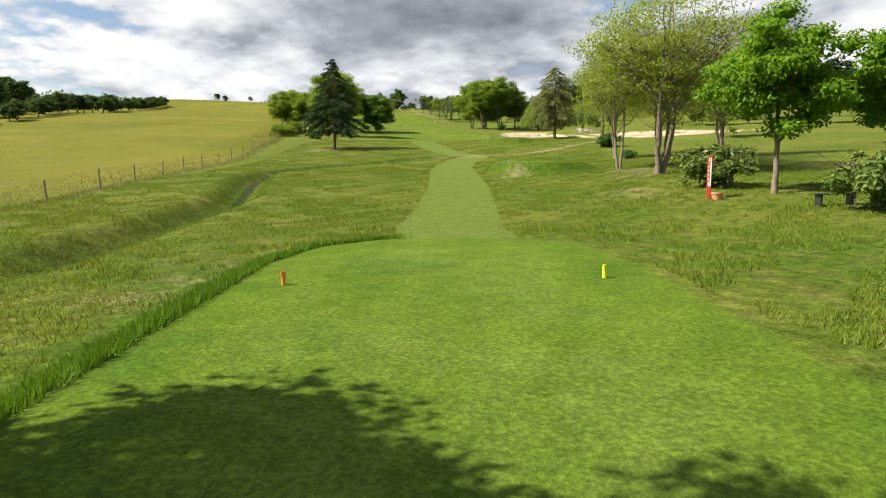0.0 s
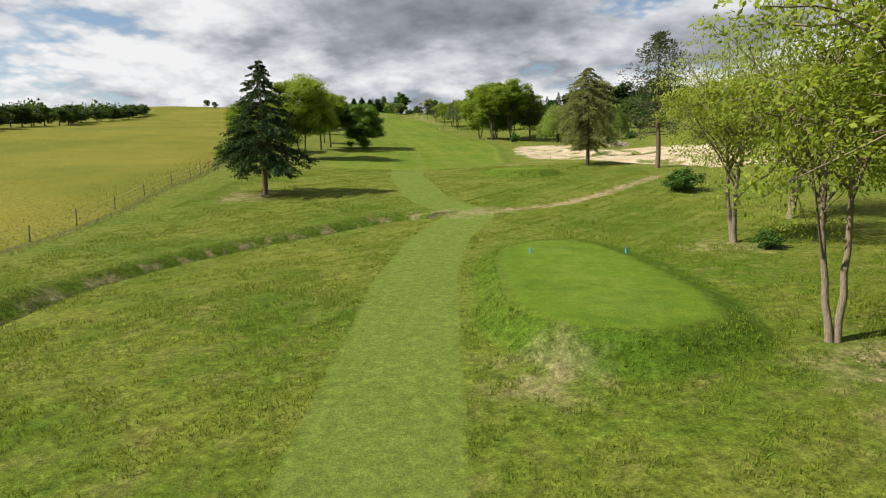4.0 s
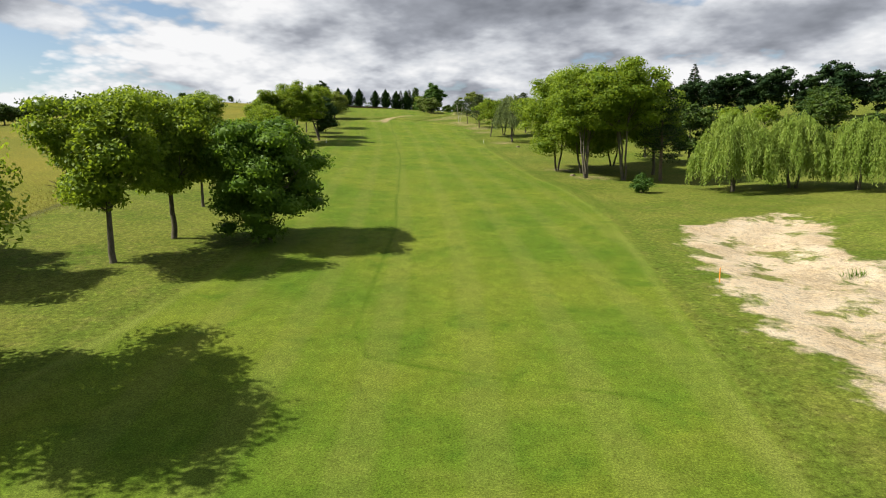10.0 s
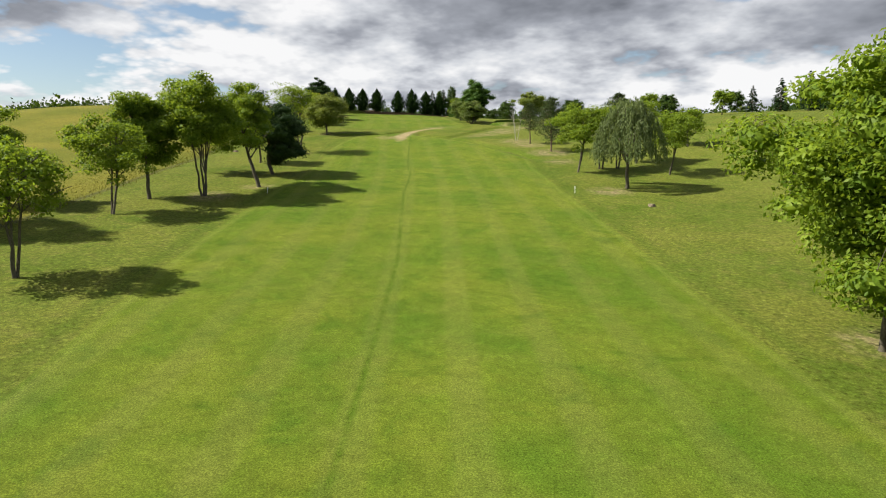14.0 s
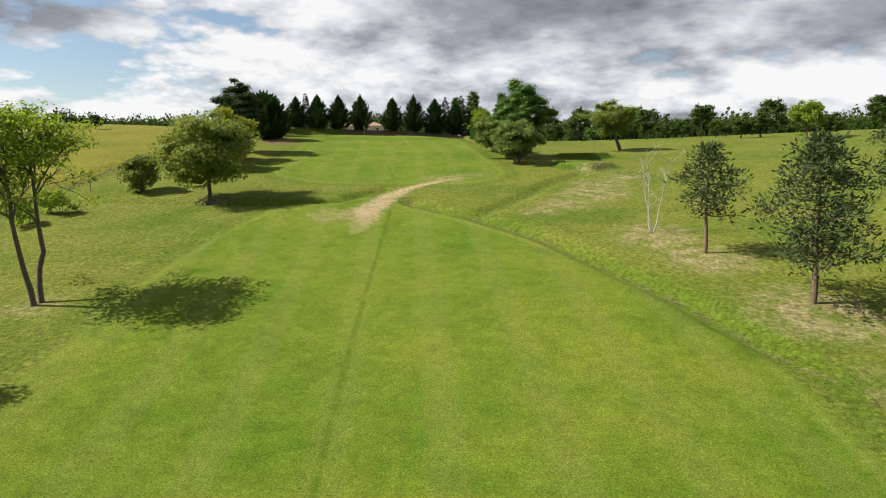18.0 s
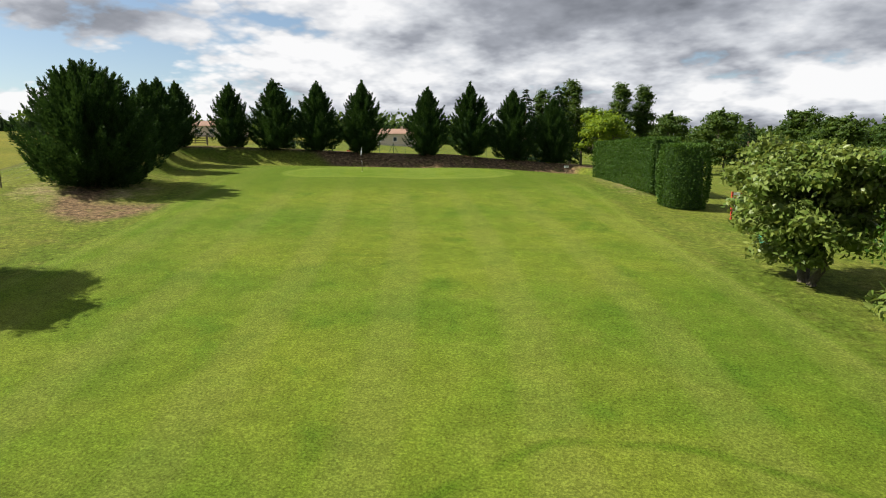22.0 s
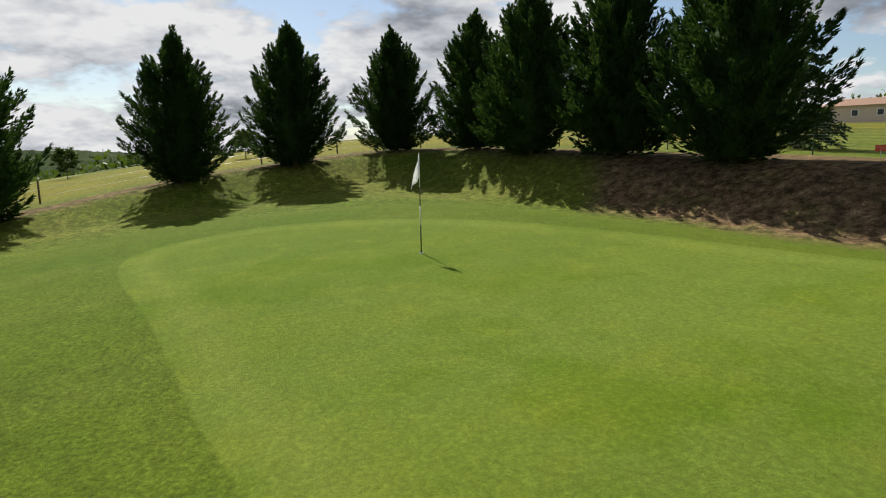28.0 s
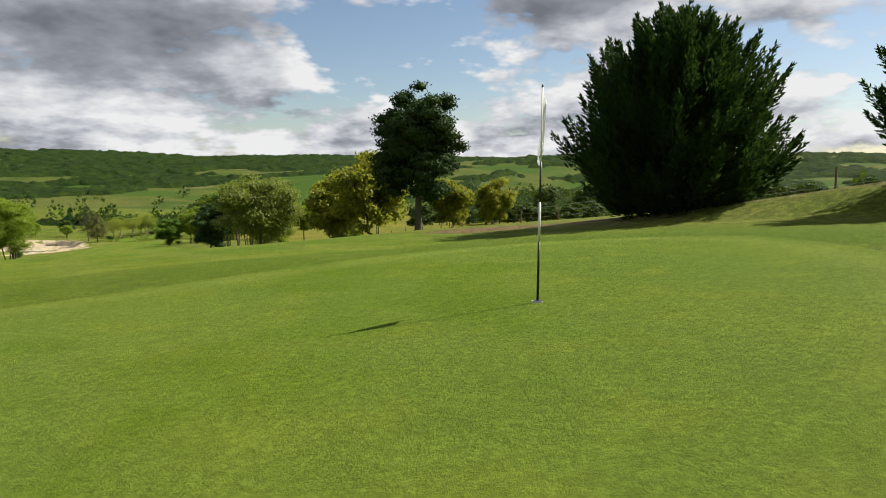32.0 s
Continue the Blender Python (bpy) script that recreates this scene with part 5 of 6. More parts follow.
def canopy():
    """The closed leaf canopy of the far woods, one bumpy sheet with gaps where fields lie."""
    rng = np.random.default_rng(78)
    q = np.radians(np.arange(0, 360.1, 0.3))
    d = 150 * 1.0145 ** np.arange(0, 196)
    Q, D = np.meshgrid(q, d)
    Q = Q + rng.normal(size=Q.shape) * 0.0012
    D = D * (1 + rng.normal(size=D.shape) * 0.003)
    X, Y = -55 - np.sin(Q) * D, 385 + np.cos(Q) * D
    w = np.where(open_land(X, Y), -1.0, wooded(X, Y))
    crown = 4.5 + 1.6 * swell(X, Y, 2.6, 0.3) + 1.4 * swell(X, Y, 5.5, 1.3) + 2.2 * swell(X, Y, 31, 2.3) + rng.normal(size=X.shape) * 0.9
    Z = base_height(X, Y) + np.where(w > 0.02, crown * (0.55 + 0.45 * smooth(0.0, 0.25, w)) * (1 + 0.5 * smooth(900, 1700, D)), -1.5)
    nx = len(q)
    i = (np.arange(len(d) - 1)[:, None] * nx + np.arange(nx - 1)).ravel()
    f = np.stack([i, i + 1, i + nx + 1, i + nx], 1)
    keep = (w.ravel()[f] > 0.02).any(1)
    f = f[keep]
    used, back = np.unique(f, return_inverse=True)
    v = np.stack([X, Y, Z], -1).reshape(-1, 3)[used]
    m = Mat("canopy")
    big, fine = m.noise(0.05, 4.0, 0.6), m.noise(0.5, 6.0, 0.75)
    col = m.mix(m.ramp(big, (0.35, 0.0), (0.65, 1.0)), (0.008, 0.020, 0.005), (0.026, 0.044, 0.008))
    col = m.mix(1.0, col, m.ramp(fine, (0.32, 0.2), (0.5, 0.9), (0.7, 1.7)), "MULTIPLY")
    mat = m.surface(col, 0.95, m.bump(fine, 1.0, 1.2), spec=0.03)
    return quick_mesh("canopy", v, back.reshape(f.shape), mat)


tagged(new("canopy", canopy()), "dark green woods on the hills across the valley", "woods", kind="stuff")


def woods():
    """Woods of the valley and the far hills, too many to count."""
    rng = np.random.default_rng(77)
    N = 60000
    q = np.radians(rng.uniform(0, 360, N))
    d = 90 + 700 * rng.random(N) ** 1.3
    x, y = -55 - np.sin(q) * d, 385 + np.cos(q) * d
    clear = open_land(x, y)
    wood = wooded(x, y)
    belt = np.abs(swell(x, y, 110, 5.0)) < 0.05
    keep = ~clear & ((wood > -0.05) | belt | (rng.random(N) < 0.03))
    x, y, d = x[keep][:4500], y[keep][:4500], d[keep][:4500]
    g = base_height(x, y)
    k = len(x)
    h = rng.uniform(6, 13, k) * np.where(d < 600, 1.0, 1.25)
    r = h * rng.uniform(0.34, 0.5, k)
    m = np.where(d < 350, 110, np.where(d < 800, 40, 18))
    t = np.repeat(np.arange(k), m)
    n = len(t)
    p = unit(rng.normal(size=(n, 3))) * rng.uniform(0.5, 1.0, (n, 1)) * np.stack([r, r, h * 0.45], 1)[t]
    p = p * (1 + 0.25 * np.sin(5 * p[:, :1] / r[t][:, None] + t[:, None]))
    size = r[t] * rng.uniform(0.25, 0.5, n) * np.where(m > 60, 0.85, np.where(m > 20, 1.3, 1.9))[t]
    at = p + np.stack([x, y, g + h * 0.48], 1)[t]
    v, f = cards(rng, at, p * 0.4 + rng.normal(size=(n, 3)) * (r * 0.5)[t][:, None], size, size * 0.8, 0.3)
    return quick_mesh("woods", v, f, LEAF_FAR)


tagged(new("woods", woods()), "mixed green woods across the valley and on far hills", "woods", kind="stuff")

# ---- things on the course ----
def part(name, bm, material, parent, label="", smooth_faces=False):
    """One mesh under a thing or a part."""
    me = bpy.data.meshes.new(name)
    bm.to_mesh(me)
    bm.free()
    if smooth_faces:
        me.polygons.foreach_set("use_smooth", np.ones(len(me.polygons), bool))
    me.materials.append(material)
    ob = new(name, me)
    ob.parent = parent
    if label:
        tagged(ob, label)
    return ob


def box(x0, x1, y0, y1, z0, z1, bevel=0.0, bm=None):
    bm = bm or bmesh.new()
    r = bmesh.ops.create_cube(bm, size=1)
    bmesh.ops.scale(bm, vec=(x1 - x0, y1 - y0, z1 - z0), verts=r["verts"])
    bmesh.ops.translate(bm, vec=((x0 + x1) / 2, (y0 + y1) / 2, (z0 + z1) / 2), verts=r["verts"])
    if bevel:
        edges = list({e for v in r["verts"] for e in v.link_edges})
        bmesh.ops.bevel(bm, geom=edges, offset=bevel, segments=2, affect="EDGES")
    return bm


def rod(a, b, r, r2=None, seg=10, bm=None):
    bm = bm or bmesh.new()
    a, b = Vector(a), Vector(b)
    d = b - a
    m = Matrix.Translation((a + b) / 2) @ d.to_track_quat("Z", "Y").to_matrix().to_4x4()
    bmesh.ops.create_cone(bm, cap_ends=True, segments=seg, radius1=r, radius2=r if r2 is None else r2, depth=d.length, matrix=m)
    return bm


def thing(name, label, category, x, y, turn=0.0, group="", up=0.0):
    ob = tagged(new(name), label, category, group)
    ob.matrix_basis = Matrix.Translation(on(x, y, up)) @ Matrix.Rotation(radians(turn), 4, "Z")
    return ob


WHITE = plain_mat("white_paint", (0.72, 0.72, 0.70), (0.82, 0.82, 0.80), 6, 0.45)
BLACK = plain_mat("black_paint", (0.015, 0.015, 0.015), (0.03, 0.03, 0.03), 6, 0.4)
CLOTH = plain_mat("white_cloth", (0.70, 0.71, 0.73), (0.82, 0.82, 0.82), 2, 0.8)
RED = plain_mat("red_paint", (0.32, 0.03, 0.02), (0.45, 0.06, 0.035), 5, 0.5)
YELLOW = plain_mat("yellow_paint", (0.62, 0.60, 0.02), (0.75, 0.70, 0.04), 5, 0.5)
ORANGE = plain_mat("orange_paint", (0.50, 0.16, 0.02), (0.62, 0.25, 0.03), 5, 0.5)
BLUE = plain_mat("blue_paint", (0.06, 0.32, 0.62), (0.10, 0.42, 0.72), 5, 0.45)
TERRACOTTA = plain_mat("terracotta", (0.40, 0.17, 0.08), (0.52, 0.25, 0.13), 5, 0.85)
OLDWOOD = bark_mat("old_wood", (0.10, 0.075, 0.05), (0.24, 0.19, 0.13), 9)
STEEL = plain_mat("galvanised_steel", (0.30, 0.31, 0.32), (0.42, 0.43, 0.44), 6, 0.45, 0.1, 0.8)
GREENWIRE = plain_mat("green_wire", (0.03, 0.07, 0.04), (0.05, 0.10, 0.06), 6, 0.5)
ROOFTILE = plain_mat("roof_tile", (0.15, 0.085, 0.06), (0.25, 0.16, 0.115), 2, 0.9)
RENDERED = plain_mat("house_render", (0.45, 0.36, 0.28), (0.58, 0.50, 0.40), 1, 0.9)
GLASSY = plain_mat("dark_pane", (0.02, 0.025, 0.03), (0.04, 0.045, 0.05), 1, 0.12, 0.0)
STONE = plain_mat("cup_white", (0.6, 0.6, 0.58), (0.75, 0.75, 0.73), 6, 0.5)

# flagstick
fx, fy = -56.66, 380.8
flag = thing("flagstick", "black and white flagstick with a limp white flag", "flagstick", fx, fy)
for i, (z0, z1, mat, nm) in enumerate(((0.02, 0.62, BLACK, "black_section"), (0.62, 1.02, WHITE, "white_section"), (1.02, 1.42, BLACK, "black_section"), (1.42, 2.14, WHITE, "white_section"))):
    part(nm, rod((0, 0, z0), (0, 0, z1), 0.0135 - 0.0015 * i, 0.0125 - 0.0015 * i, 12), mat, flag, smooth_faces=True)
part("tip", rod((0, 0, 2.14), (0, 0, 2.165), 0.012, 0.004, 10), BLACK, flag)


def flag_cloth():
    bm = bmesh.new()
    n, m = 12, 14
    g = [[None] * (m + 1) for _ in range(n + 1)]
    for i in range(n + 1):
        for j in range(m + 1):
            a, b = i / n, j / m
            z = 2.13 - 0.50 * b - 0.34 * a**1.2 * (0.55 + 0.2 * b)
            x = 0.012 + 0.16 * a * (0.35 + 0.65 * b) - 0.02 * a * b
            y = 0.05 * math.sin(7 * a + 2.2 * b) * a * (0.5 + b)
            g[i][j] = bm.verts.new((x * 0.8, y + 0.10 * a * b, z))
    for i in range(n):
        for j in range(m):
            bm.faces.new((g[i][j], g[i + 1][j], g[i + 1][j + 1], g[i][j + 1]))
    bmesh.ops.solidify(bm, geom=bm.faces[:], thickness=0.004)
    return bm


part("flag", flag_cloth(), CLOTH, flag, "limp white flag cloth", True).rotation_euler = (0, 0, radians(205))
cup = thing("hole_cup", "white cup sunk in the putting green", "hole", fx, fy)
bm = bmesh.new()
bmesh.ops.create_cone(bm, cap_ends=False, segments=24, radius1=0.056, radius2=0.056, depth=0.02, matrix=Matrix.Translation((0, 0, 0.004)))
part("rim", bm, STONE, cup)
# flat black disc at turf level, standing in for the shade down the hole
bm = bmesh.new()
bmesh.ops.create_circle(bm, cap_ends=True, segments=24, radius=0.053, matrix=Matrix.Translation((0, 0, 0.010)))
part("bottom", bm, BLACK, cup)


def tee_marker(x, y, mat, label, h=0.26, group="tee markers"):
    t = thing("tee_marker", label, "tee marker", x, y, random.uniform(0, 60), group)
    part("post", rod((0, 0, -0.08), (0, 0, h * 0.75), 0.035, 0.04, 10), mat, t)
    part("cap", box(-0.05, 0.05, -0.02, 0.02, h * 0.6, h, 0.012), mat, t)
    return t


tee_marker(3.93, 11.2, YELLOW, "yellow tee marker on the back tee")
tee_marker(-2.0, 10.9, ORANGE, "weathered orange tee marker on the back tee")
tee_marker(7.3, 59.4, BLUE, "blue tee marker on the middle tee")
tee_marker(12.0, 59.2, BLUE, "blue tee marker on the middle tee")
tee_marker(9.05, 103.0, RED, "red tee marker on the front tee")
tee_marker(13.4, 103.4, RED, "red tee marker on the front tee")
tee_marker(-16.4, 341.0, WHITE, "white tee marker on a neighbouring tee")
tee_marker(-11.8, 341.2, BLUE, "blue tee marker on a neighbouring tee")

# tee sign with a flower pot
sign = thing("tee_sign", "red and white tee sign post beside the tee", "sign", 12.8, 27.2, -12)
part("post", box(-0.05, 0.05, -0.05, 0.05, -0.2, 1.95, 0.008), RED, sign)
part("post", box(-0.05, 0.05, 0.32, 0.42, -0.2, 1.85, 0.008), RED, sign)
part("board", box(-0.02, 0.02, -0.10, 0.47, 0.55, 1.80, 0.006), WHITE, sign, "white board with red edges")
part("red_panel", box(-0.035, -0.022, 0.0, 0.37, 0.75, 1.65, 0.003), RED, sign)
for i in range(4):
    part("text_bar", box(-0.045, -0.037, 0.05, 0.32 - 0.05 * (i % 2), 0.85 + 0.18 * i, 0.90 + 0.18 * i), WHITE, sign)
pot = thing("flower_pot", "terracotta flower pot at the foot of the tee sign", "flower pot", 12.95, 26.75)
bm = rod((0, 0, 0), (0, 0, 0.26), 0.17, 0.23, 20)
part("pot", bm, TERRACOTTA, pot, smooth_faces=False)
part("rim", rod((0, 0, 0.25), (0, 0, 0.31), 0.255, 0.255, 20), TERRACOTTA, pot)
part("soil", rod((0, 0, 0.30), (0, 0, 0.318), 0.22, 0.22, 20), OLDWOOD, pot)


def bench(x, y, turn, seat_mat, label):
    b = thing("bench", label, "bench", x, y, turn)
    for i in range(3):
        part("slat", box(-0.75, 0.75, -0.2 + 0.14 * i, -0.09 + 0.14 * i, 0.42, 0.455, 0.008), seat_mat, b)
    for s in (-0.6, 0.6):
        part("leg", box(s - 0.035, s + 0.035, -0.18, 0.17, -0.05, 0.42, 0.008), seat_mat, b)
    return b


bench(15.3, 22.4, 4, BLACK, "low dark bench beside the tee")
bn = bench(-27.6, 359.4, 100, plain_mat("teal_paint", (0.02, 0.22, 0.17), (0.04, 0.30, 0.23), 5, 0.5), "teal slatted bench under the magnolia")
for i in range(2):
    part("back_slat", box(-0.75, 0.75, 0.25, 0.28, 0.55 + 0.17 * i, 0.67 + 0.17 * i, 0.006), bn.children[0].data.materials[0], bn)
tee2 = thing("tee_sign", "red and white tee sign of the next hole", "sign", -27.6, 368.6, 20)
part("post", box(-0.05, 0.05, -0.05, 0.05, -0.2, 1.7, 0.008), RED, tee2)
part("post", box(0.5, 0.6, -0.05, 0.05, -0.2, 1.7, 0.008), RED, tee2)
part("board", box(0.05, 0.5, -0.02, 0.02, 0.45, 1.65, 0.006), WHITE, tee2)
part("red_panel", box(0.12, 0.43, -0.035, -0.022, 0.9, 1.5, 0.003), RED, tee2)

# small white board behind the green
wb = thing("notice_board", "small white notice board behind the green", "sign", -39.0, 393.6, 12)
part("post", rod((0, 0, -0.2), (0, 0, 0.72), 0.03, 0.03, 8), OLDWOOD, wb)
part("board", box(-0.24, 0.24, -0.015, 0.015, 0.62, 0.84, 0.006), WHITE, wb)
for i in range(2):
    part("text_bar", box(-0.18, 0.16 - 0.06 * i, -0.022, -0.016, 0.76 - 0.08 * i, 0.785 - 0.08 * i), BLACK, wb)
rb = thing("warning_plate", "small dark red plate on the field fence", "sign", -68.5, 405.5, 10)
part("post", rod((0, 0, -0.2), (0, 0, 0.8), 0.02, 0.02, 8), STEEL, rb)
part("plate", box(-0.28, 0.28, -0.012, 0.012, 0.7, 1.0, 0.004), RED, rb)


def stake(x, y, mat, label, h=0.7, tilt=0.0):
    s = thing("stake", label, "stake", x, y, 0, "course stakes")
    b = rod((0, 0, -0.1), (tilt, 0, h - 0.05), 0.035, 0.035, 8)
    part("post", b, mat, s)
    part("tip", rod((tilt, 0, h - 0.05), (tilt * 1.1, 0, h), 0.035, 0.012, 8), mat, s)
    return s


stake(-1.5, 258.6, WHITE, "white distance stake beside the fairway", 0.8)
stake(18.6, 125.8, OLDWOOD, "wooden stake on the sand's edge", 0.9, 0.1)
stake(15.6, 152.0, ORANGE, "orange stake beside the fairway", 0.9)
stake(-36.5, 250.5, WHITE, "white stake under the robinias", 0.7, 0.12)


def stump(x, y, r):
    s = thing("tree_stump", "cut tree stump on the grass", "tree stump", x, y)
    rng = np.random.default_rng(int(x * 10) % 99)
    bm = bmesh.new()
    low = [bm.verts.new((math.cos(a) * r * 1.4 * rng.uniform(0.8, 1.25), math.sin(a) * r * 1.4 * rng.uniform(0.8, 1.25), -0.08)) for a in np.linspace(0, 6.283, 14)[:-1]]
    top = [bm.verts.new((math.cos(a) * r * rng.uniform(0.9, 1.1), math.sin(a) * r * rng.uniform(0.9, 1.1), 0.22 + 0.03 * rng.random())) for a in np.linspace(0, 6.283, 14)[:-1]]
    for i in range(13):
        bm.faces.new((low[i], low[(i + 1) % 13], top[(i + 1) % 13], top[i]))
    bm.faces.new(top)
    part("wood", bm, OLDWOOD, s)


stump(6.2, 252.1, 0.32)
stump(13.2, 208.5, 0.34)
stump(-58.5, 286.0, 0.35)

# hedge beside the green: clipped blocks of leaves
def hedge(name, seed, length, width, high, label, round_ends=False):
    rng = np.random.default_rng(seed)
    root = tagged(new(name), label, "hedge")
    n = int(6000 * (length * high * 2 + length * width + 2 * width * high) / 30)
    side = rng.choice(3, n, p=np.array([length * high * 2, length * width, width * high * 2]) / (length * high * 2 + length * width + 2 * width * high))
    u, v, s = rng.uniform(-0.5, 0.5, n), rng.uniform(0.0, 1.0, n), rng.choice([-0.5, 0.5], n)
    w = rng.uniform(-0.5, 0.5, n)
    p = np.where((side == 0)[:, None], np.stack([u * length, s * width, v * high], 1),
                 np.where((side == 1)[:, None], np.stack([u * length, w * width, np.full(n, high)], 1), np.stack([s * length, w * width, v * high], 1)))
    nrm = np.where((side == 0)[:, None], np.stack([u * 0, s * 2, v * 0], 1), np.where((side == 1)[:, None], np.array([[0, 0, 1.0]]), np.stack([s * 2, w * 0, v * 0], 1)))
    if round_ends:
        q = np.arctan2(p[:, 1] / width, p[:, 0] / length)
        k = 0.5 / np.maximum(np.hypot(p[:, 0] / length, p[:, 1] / width), 1e-3)
        sideways = side != 1
        p[:, 0] = np.where(sideways, p[:, 0] * k, p[:, 0] * 0.8)
        p[:, 1] = np.where(sideways, p[:, 1] * k, p[:, 1] * 0.8)
        nrm = np.where(sideways[:, None], np.stack([np.cos(q), np.sin(q), 0 * q], 1), nrm)
        taper = 1 - 0.22 * np.abs(p[:, 2] / high - 0.5) ** 2 * 3
        p[:, :2] *= taper[:, None]
    p = p - nrm * rng.uniform(0, 0.22, (n, 1)) + rng.normal(size=(n, 3)) * 0.035
    vv, ff = cards(rng, p, nrm * 0.8 + rng.normal(size=(n, 3)) * 0.5 + [0, 0, 0.3], rng.uniform(0.09, 0.17, n), rng.uniform(0.05, 0.09, n))
    ob = new("foliage", quick_mesh("foliage", vv, ff, LEAF_HEDGE))
    ob.parent = root
    # solid block in a darker green, standing in for the shade behind the leaves
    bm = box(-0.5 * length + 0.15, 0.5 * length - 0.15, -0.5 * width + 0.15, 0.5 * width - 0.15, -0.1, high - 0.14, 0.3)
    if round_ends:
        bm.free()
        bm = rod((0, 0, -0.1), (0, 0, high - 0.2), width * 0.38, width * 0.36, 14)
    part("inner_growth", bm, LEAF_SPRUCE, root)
    return root


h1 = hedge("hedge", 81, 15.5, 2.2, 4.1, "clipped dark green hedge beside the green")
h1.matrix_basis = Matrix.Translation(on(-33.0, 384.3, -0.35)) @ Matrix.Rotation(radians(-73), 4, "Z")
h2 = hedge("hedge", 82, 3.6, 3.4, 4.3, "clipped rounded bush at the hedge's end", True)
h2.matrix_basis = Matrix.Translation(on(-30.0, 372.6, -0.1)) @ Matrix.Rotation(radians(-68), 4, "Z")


# ---- fences ----
def fence(name, line, gap, label, high=1.1, wires=3, post_r=0.05, mat=None, post_mat=None, mesh=False):
    root = tagged(new(name), label, "fence")
    pts, rest = [], 0.0
    rng = random.Random(3)
    for (ax, ay), (bx, by) in zip(line, line[1:]):
        d = math.hypot(bx - ax, by - ay)
        while rest < d:
            pts.append((ax + (bx - ax) * rest / d, ay + (by - ay) * rest / d))
            rest += gap * rng.uniform(0.92, 1.08)
        rest -= d
    tops = []
    for x, y in pts:
        p = on(x, y)
        h = high * rng.uniform(0.9, 1.08)
        q = p + Vector((rng.uniform(-0.06, 0.06), rng.uniform(-0.06, 0.06), h))
        bm = rod(p - Vector((0, 0, 0.25)), q, post_r, post_r * 0.85, 7)
        part("post", bm, post_mat or OLDWOOD, root)
        tops.append((p, q))
    for w in range(wires):
        k = 0.3 + 0.62 * w / max(1, wires - 1)
        tv, tf = tubes([[(np.array(p.lerp(q, k)), 0.006) for p, q in tops]], 4)
        ob = new("wire", quick_mesh("wire", tv, tf, mat or STEEL))
        ob.parent = root
    return root


fence("field_fence", [(-18.6, 2), (-19.6, 29.4), (-19.7, 35.4), (-20.6, 44), (-22.1, 55.1), (-24.9, 83.3), (-25.3, 95.7), (-29, 112), (-33.2, 127)], 6.0, "weathered post and wire fence along the meadow", 1.15)
fence("field_fence", [(-64, 300), (-66.8, 318), (-68, 327), (-70, 340), (-71, 350), (-74.5, 360), (-77, 368), (-78.5, 375), (-82, 381), (-82, 388)], 5.2, "old post and wire fence beside the green", 1.05)
fence("mesh_fence", [(-80, 391), (-72, 395.5), (-62, 399), (-52, 402.5), (-44, 407), (-36, 409)], 3.4, "green wire mesh fence behind the cypresses", 1.35, 9, 0.03, GREENWIRE, GREENWIRE)


def braced_post(x, y, turn):
    p = thing("braced_fence_post", "dark steel fence post with two slanting struts", "fence post", x, y, turn)
    part("post", rod((0, 0, -0.2), (0, 0, 1.45), 0.035, 0.035, 8), GREENWIRE, p)
    for k in (-1, 1):
        part("strut", rod((0.75 * k, 0, -0.1), (0.02 * k, 0, 1.3), 0.025, 0.025, 8), GREENWIRE, p)


def field_gate(x, y, turn):
    g = thing("field_gate", "old wooden field gate between two posts", "gate", x, y, turn)
    for k in (-1.4, 1.4):
        part("post", rod((k, 0, -0.3), (k, 0, 1.35), 0.08, 0.07, 9), OLDWOOD, g)
    for i in range(4):
        part("rail", box(-1.32, 1.32, -0.025, 0.025, 0.25 + 0.26 * i, 0.34 + 0.26 * i, 0.008), OLDWOOD, g)
    for k in (-1.28, 0.0, 1.28):
        part("upright", box(k - 0.04, k + 0.04, -0.055, -0.027, 0.2, 1.15, 0.006), OLDWOOD, g)


braced_post(-60.1, 399.6, 20)
field_gate(-79.5, 388.2, 60)


# ---- houses beyond the field ----
def house(x, y, turn, w, d, h, label, roof=1.5):
    hs = thing("house", label, "house", x, y, turn, "houses beyond the field")
    part("wall", box(-w / 2, w / 2, -d / 2, d / 2, -0.6, h, 0.02), RENDERED, hs)
    bm = bmesh.new()
    o = 0.5
    a = [bm.verts.new(c) for c in ((-w / 2 - o, -d / 2 - o, h), (w / 2 + o, -d / 2 - o, h), (w / 2 + o, d / 2 + o, h), (-w / 2 - o, d / 2 + o, h), (-w / 2 + d * 0.35, 0, h + roof), (w / 2 - d * 0.35, 0, h + roof))]
    for fidx in ((0, 1, 5, 4), (1, 2, 5), (2, 3, 4, 5), (3, 0, 4), (3, 2, 1, 0)):
        bm.faces.new([a[i] for i in fidx])
    rf = part("roof", bm, ROOFTILE, hs)
    part("chimney", box(w * 0.2, w * 0.2 + 0.6, -0.3, 0.3, h + roof * 0.4, h + roof + 0.6, 0.02), RENDERED, rf)
    for i in range(4):
        wx = -w / 2 + w * (i + 0.5) / 4
        wd = part("window", box(wx - 0.55, wx + 0.55, -d / 2 - 0.06, -d / 2 - 0.003, 0.9, 2.1, 0.01), WHITE, hs)
        part("pane", box(wx - 0.45, wx + 0.45, -d / 2 - 0.075, -d / 2 - 0.063, 1.0, 2.0), GLASSY, wd)
    return hs


house(-92, 488, 15, 17, 9, 2.9, "low house with tiled roof beyond the field")
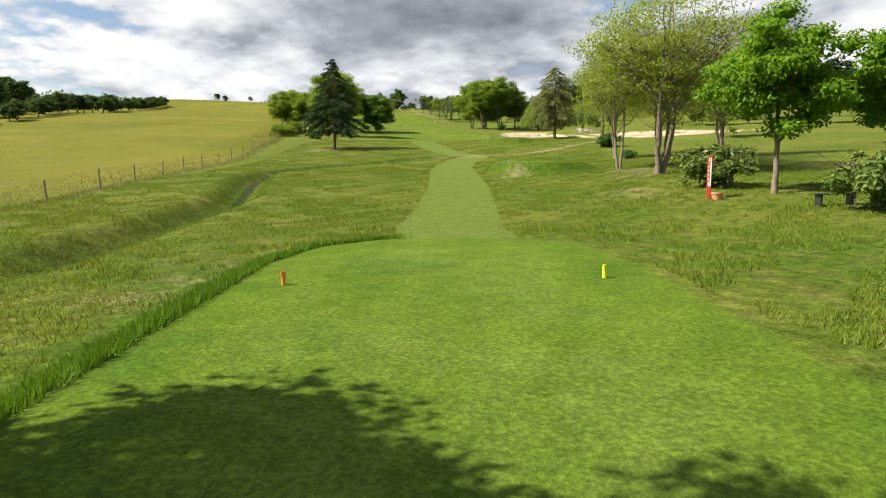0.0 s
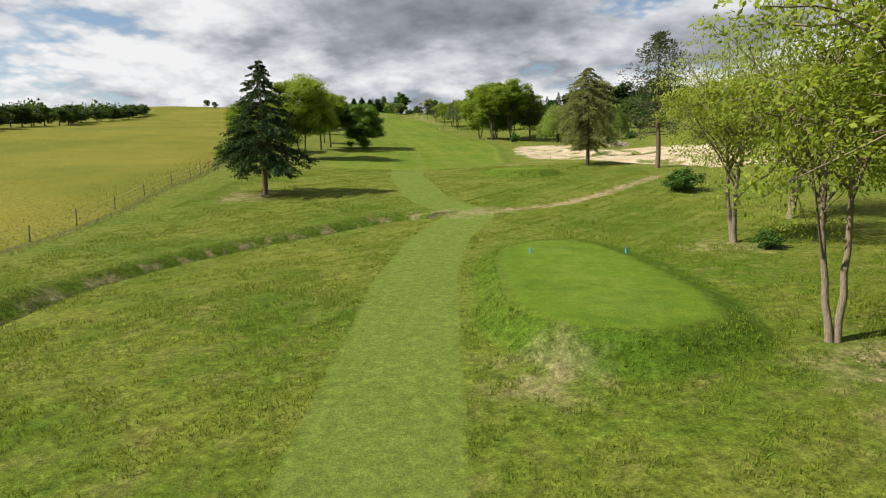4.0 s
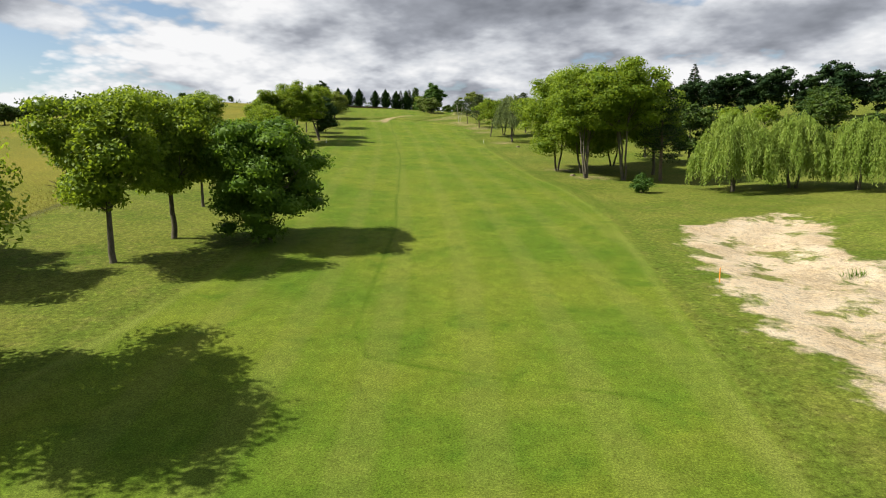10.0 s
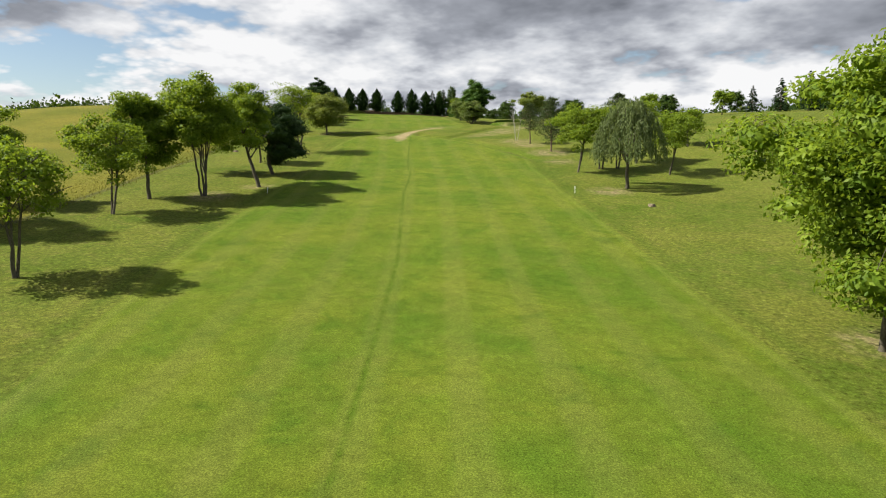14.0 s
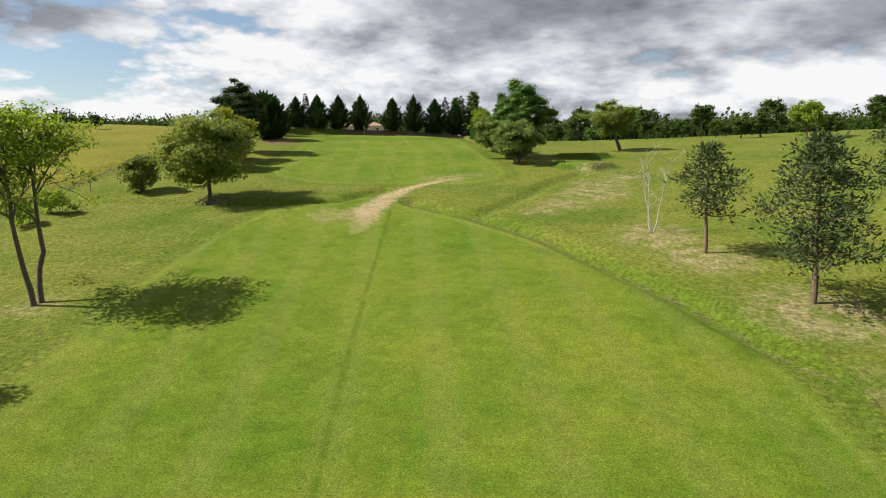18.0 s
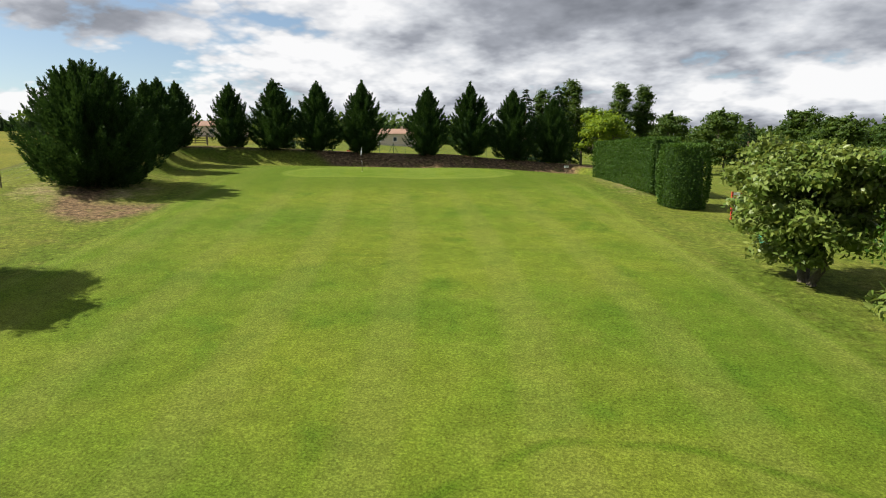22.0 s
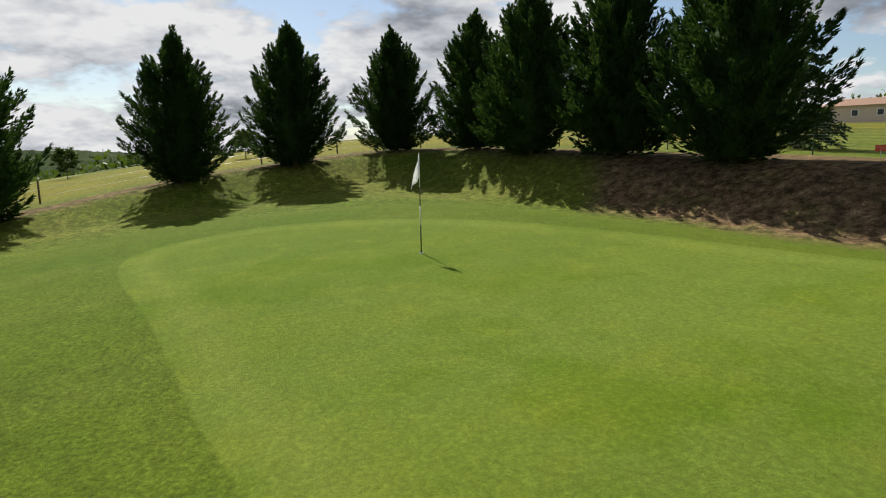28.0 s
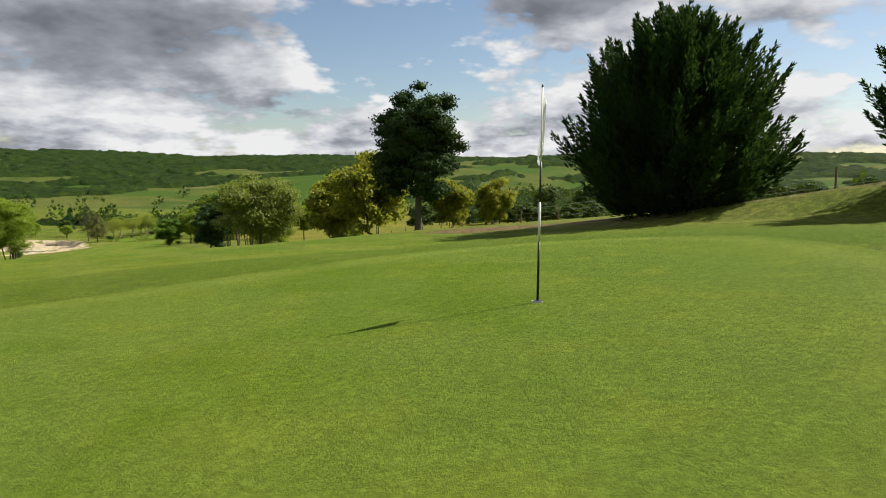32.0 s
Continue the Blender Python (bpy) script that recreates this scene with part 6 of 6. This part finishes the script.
house(-138, 478, 40, 15, 9, 2.8, "pale low house with tiled roof beyond the field")

# ---- pond in the sand pit, and its stones ----
def pond():
    m = Mat("pond_water")
    rip = m.noise(1.4, 3.0, 0.5)
    mat = m.surface(m.mix(m.noise(0.4, 3.0), (0.035, 0.045, 0.012), (0.075, 0.070, 0.025)), 0.08, m.bump(rip, 0.15, 0.02), spec=0.5)
    bm = bmesh.new()
    z = float(ground_height(34, 147.6)) + 0.42
    c = np.mean(POND, 0)
    top = [bm.verts.new((c[0] + (x - c[0]) * 1.14, c[1] + (y - c[1]) * 1.14, z)) for x, y in POND]
    bm.faces.new(top)
    me = bpy.data.meshes.new("water")
    bm.to_mesh(me)
    bm.free()
    me.materials.append(mat)
    tagged(new("water", me), "shallow greenish pond in the sand pit", "water", kind="structure")


pond()
ROCK = plain_mat("pale_rock", (0.13, 0.11, 0.08), (0.30, 0.26, 0.20), 2.0, 0.9, 0.6)


def boulder(seed, r):
    rng = random.Random(seed)
    bm = bmesh.new()
    bmesh.ops.create_icosphere(bm, subdivisions=3, radius=r)
    planes = [(Vector((rng.uniform(-1, 1), rng.uniform(-1, 1), rng.uniform(-0.6, 1))).normalized(), r * rng.uniform(0.42, 0.8)) for _ in range(9)]
    for v in bm.verts:
        for nrm, d in planes:
            over = v.co.dot(nrm) - d
            if over > 0:
                v.co -= nrm * over
        v.co *= 1 + 0.03 * math.sin(v.co.x * 9 / r + seed) * math.cos(v.co.y * 7 / r)
        v.co.z *= 0.72
    return bm


rng_rock = random.Random(8)
for i in range(26):
    r = rng_rock.uniform(0.28, 0.75)
    x, y = 36.0 + 4.0 * rng_rock.random(), 158.8 + 3.6 * rng_rock.random()
    me = bpy.data.meshes.new("boulder")
    bm = boulder(40 + i, r)
    bm.to_mesh(me)
    bm.free()
    me.materials.append(ROCK)
    ob = tagged(new("boulder", me), "pale broken boulder of the heap above the pond", "rock", "boulders above the pond")
    ob.matrix_basis = Matrix.LocRotScale(on(x, y, r * 0.1), Euler((rng_rock.uniform(-0.3, 0.3), rng_rock.uniform(-0.3, 0.3), rng_rock.uniform(0, 6))), None)

# ---- standing grass, too fine to count ----
GRASS_LUSH = leaf_mat("lush_grass", (0.045, 0.110, 0.004), (0.115, 0.200, 0.008), 0.3, 0.6)
GRASS_ROUGH = leaf_mat("rough_grass", (0.068, 0.125, 0.006), (0.185, 0.205, 0.025), 0.3, 0.7)
GRASS_HAY = leaf_mat("meadow_grass", (0.075, 0.090, 0.010), (0.175, 0.150, 0.030), 0.25, 0.7)


def grass(name, seed, x, y, tall, wide, mat, label):
    """Single blades that lean every way."""
    rng = np.random.default_rng(seed)
    n = len(x)
    z = ground_height(x, y)
    q = rng.uniform(0, 6.283, n)
    h = tall * rng.uniform(0.55, 1.25, n)
    lean = rng.normal(size=(n, 2)) * 0.45
    a = np.stack([x + np.cos(q) * wide, y + np.sin(q) * wide, z - 0.03], 1)
    b = np.stack([x - np.cos(q) * wide, y - np.sin(q) * wide, z - 0.03], 1)
    c = np.stack([x + lean[:, 0] * h, y + lean[:, 1] * h, z + h], 1)
    v = np.stack([a, b, c], 1).reshape(-1, 3)
    me = quick_mesh(name, v, np.arange(3 * n).reshape(-1, 3), mat)
    return tagged(new(name, me), label, "grass", kind="stuff")


def grass_spots(seed, n, x0, x1, y0, y1):
    rng = np.random.default_rng(seed)
    return rng.uniform(x0, x1, n), rng.uniform(y0, y1, n), rng


def tee_bank():
    x, y, rng = grass_spots(301, 150000, -7, 1, 1, 20)
    d = inside(x, y, TEE_BACK)
    keep = (x < -0.5 + rng.normal(size=len(x)) * 0.3) & (d < -0.05) & (d > -1.3 * rng.random(len(x)) ** 0.6)
    x, y, d = x[keep], y[keep], d[keep]
    grass("tee_bank_grass", 1, x, y, 0.17, 0.012, GRASS_LUSH, "long lush green grass on the bank round the tee")


def rough_grass():
    x, y, rng = grass_spots(302, 900000, -20, 24, 2, 112)
    near = rng.random(len(x)) < np.interp(y, [0, 25, 60, 112], [1, 0.8, 0.5, 0.28])
    clump = swell(x, y, 0.55, 0.3) + 0.7 * swell(x, y, 1.7, 2.0) > -0.1
    tee = np.maximum(np.maximum(inside(x, y, TEE_BACK), inside(x, y, TEE_MID)), inside(x, y, TEE_FRONT))
    keep = near & clump & (tee < -0.3) & (to_line(x, y, STRIP)[0] > 1.9) & (np.abs(to_line(x, y, DITCH)[0]) > 0.4) & (inside(x, y, SAND) < 0) & (inside(x, y, FAIRWAY) < 0)
    x, y = x[keep], y[keep]
    grass("rough_grass", 2, x, y, 0.10 + 0.05 * swell(x, y, 2.3, 4.0), 0.015 + y * 0.00012, GRASS_ROUGH, "uneven green and straw-coloured grass of the rough")


def reeds():
    x, y, rng = grass_spots(305, 30000, 24, 46, 142, 156)
    d = inside(x, y, POND)
    keep = (d > -1.2) & (d < 1.1) & (swell(x, y, 2.2, 0.5) > 0.4) | (d > -0.5) & (np.hypot(x - 39, y - 147) < 3)
    x, y = x[keep], y[keep]
    grass("reeds", 5, x, y, 0.5, 0.02, GRASS_LUSH, "green reeds in and round the shallow pond")


def meadow_edge():
    x, y, rng = grass_spots(304, 260000, -75, -14, 4, 330)
    d = curve(MEADOW, y) - x
    keep = (d > -1.2) & (d < 9 * rng.random(len(x)))
    x, y = x[keep], y[keep]
    grass("meadow_grass", 4, x, y, 0.17, 0.014 + 0.0001 * y, GRASS_HAY, "tall dry grass along the edge of the meadow")


tee_bank()
rough_grass()
meadow_edge()
reeds()
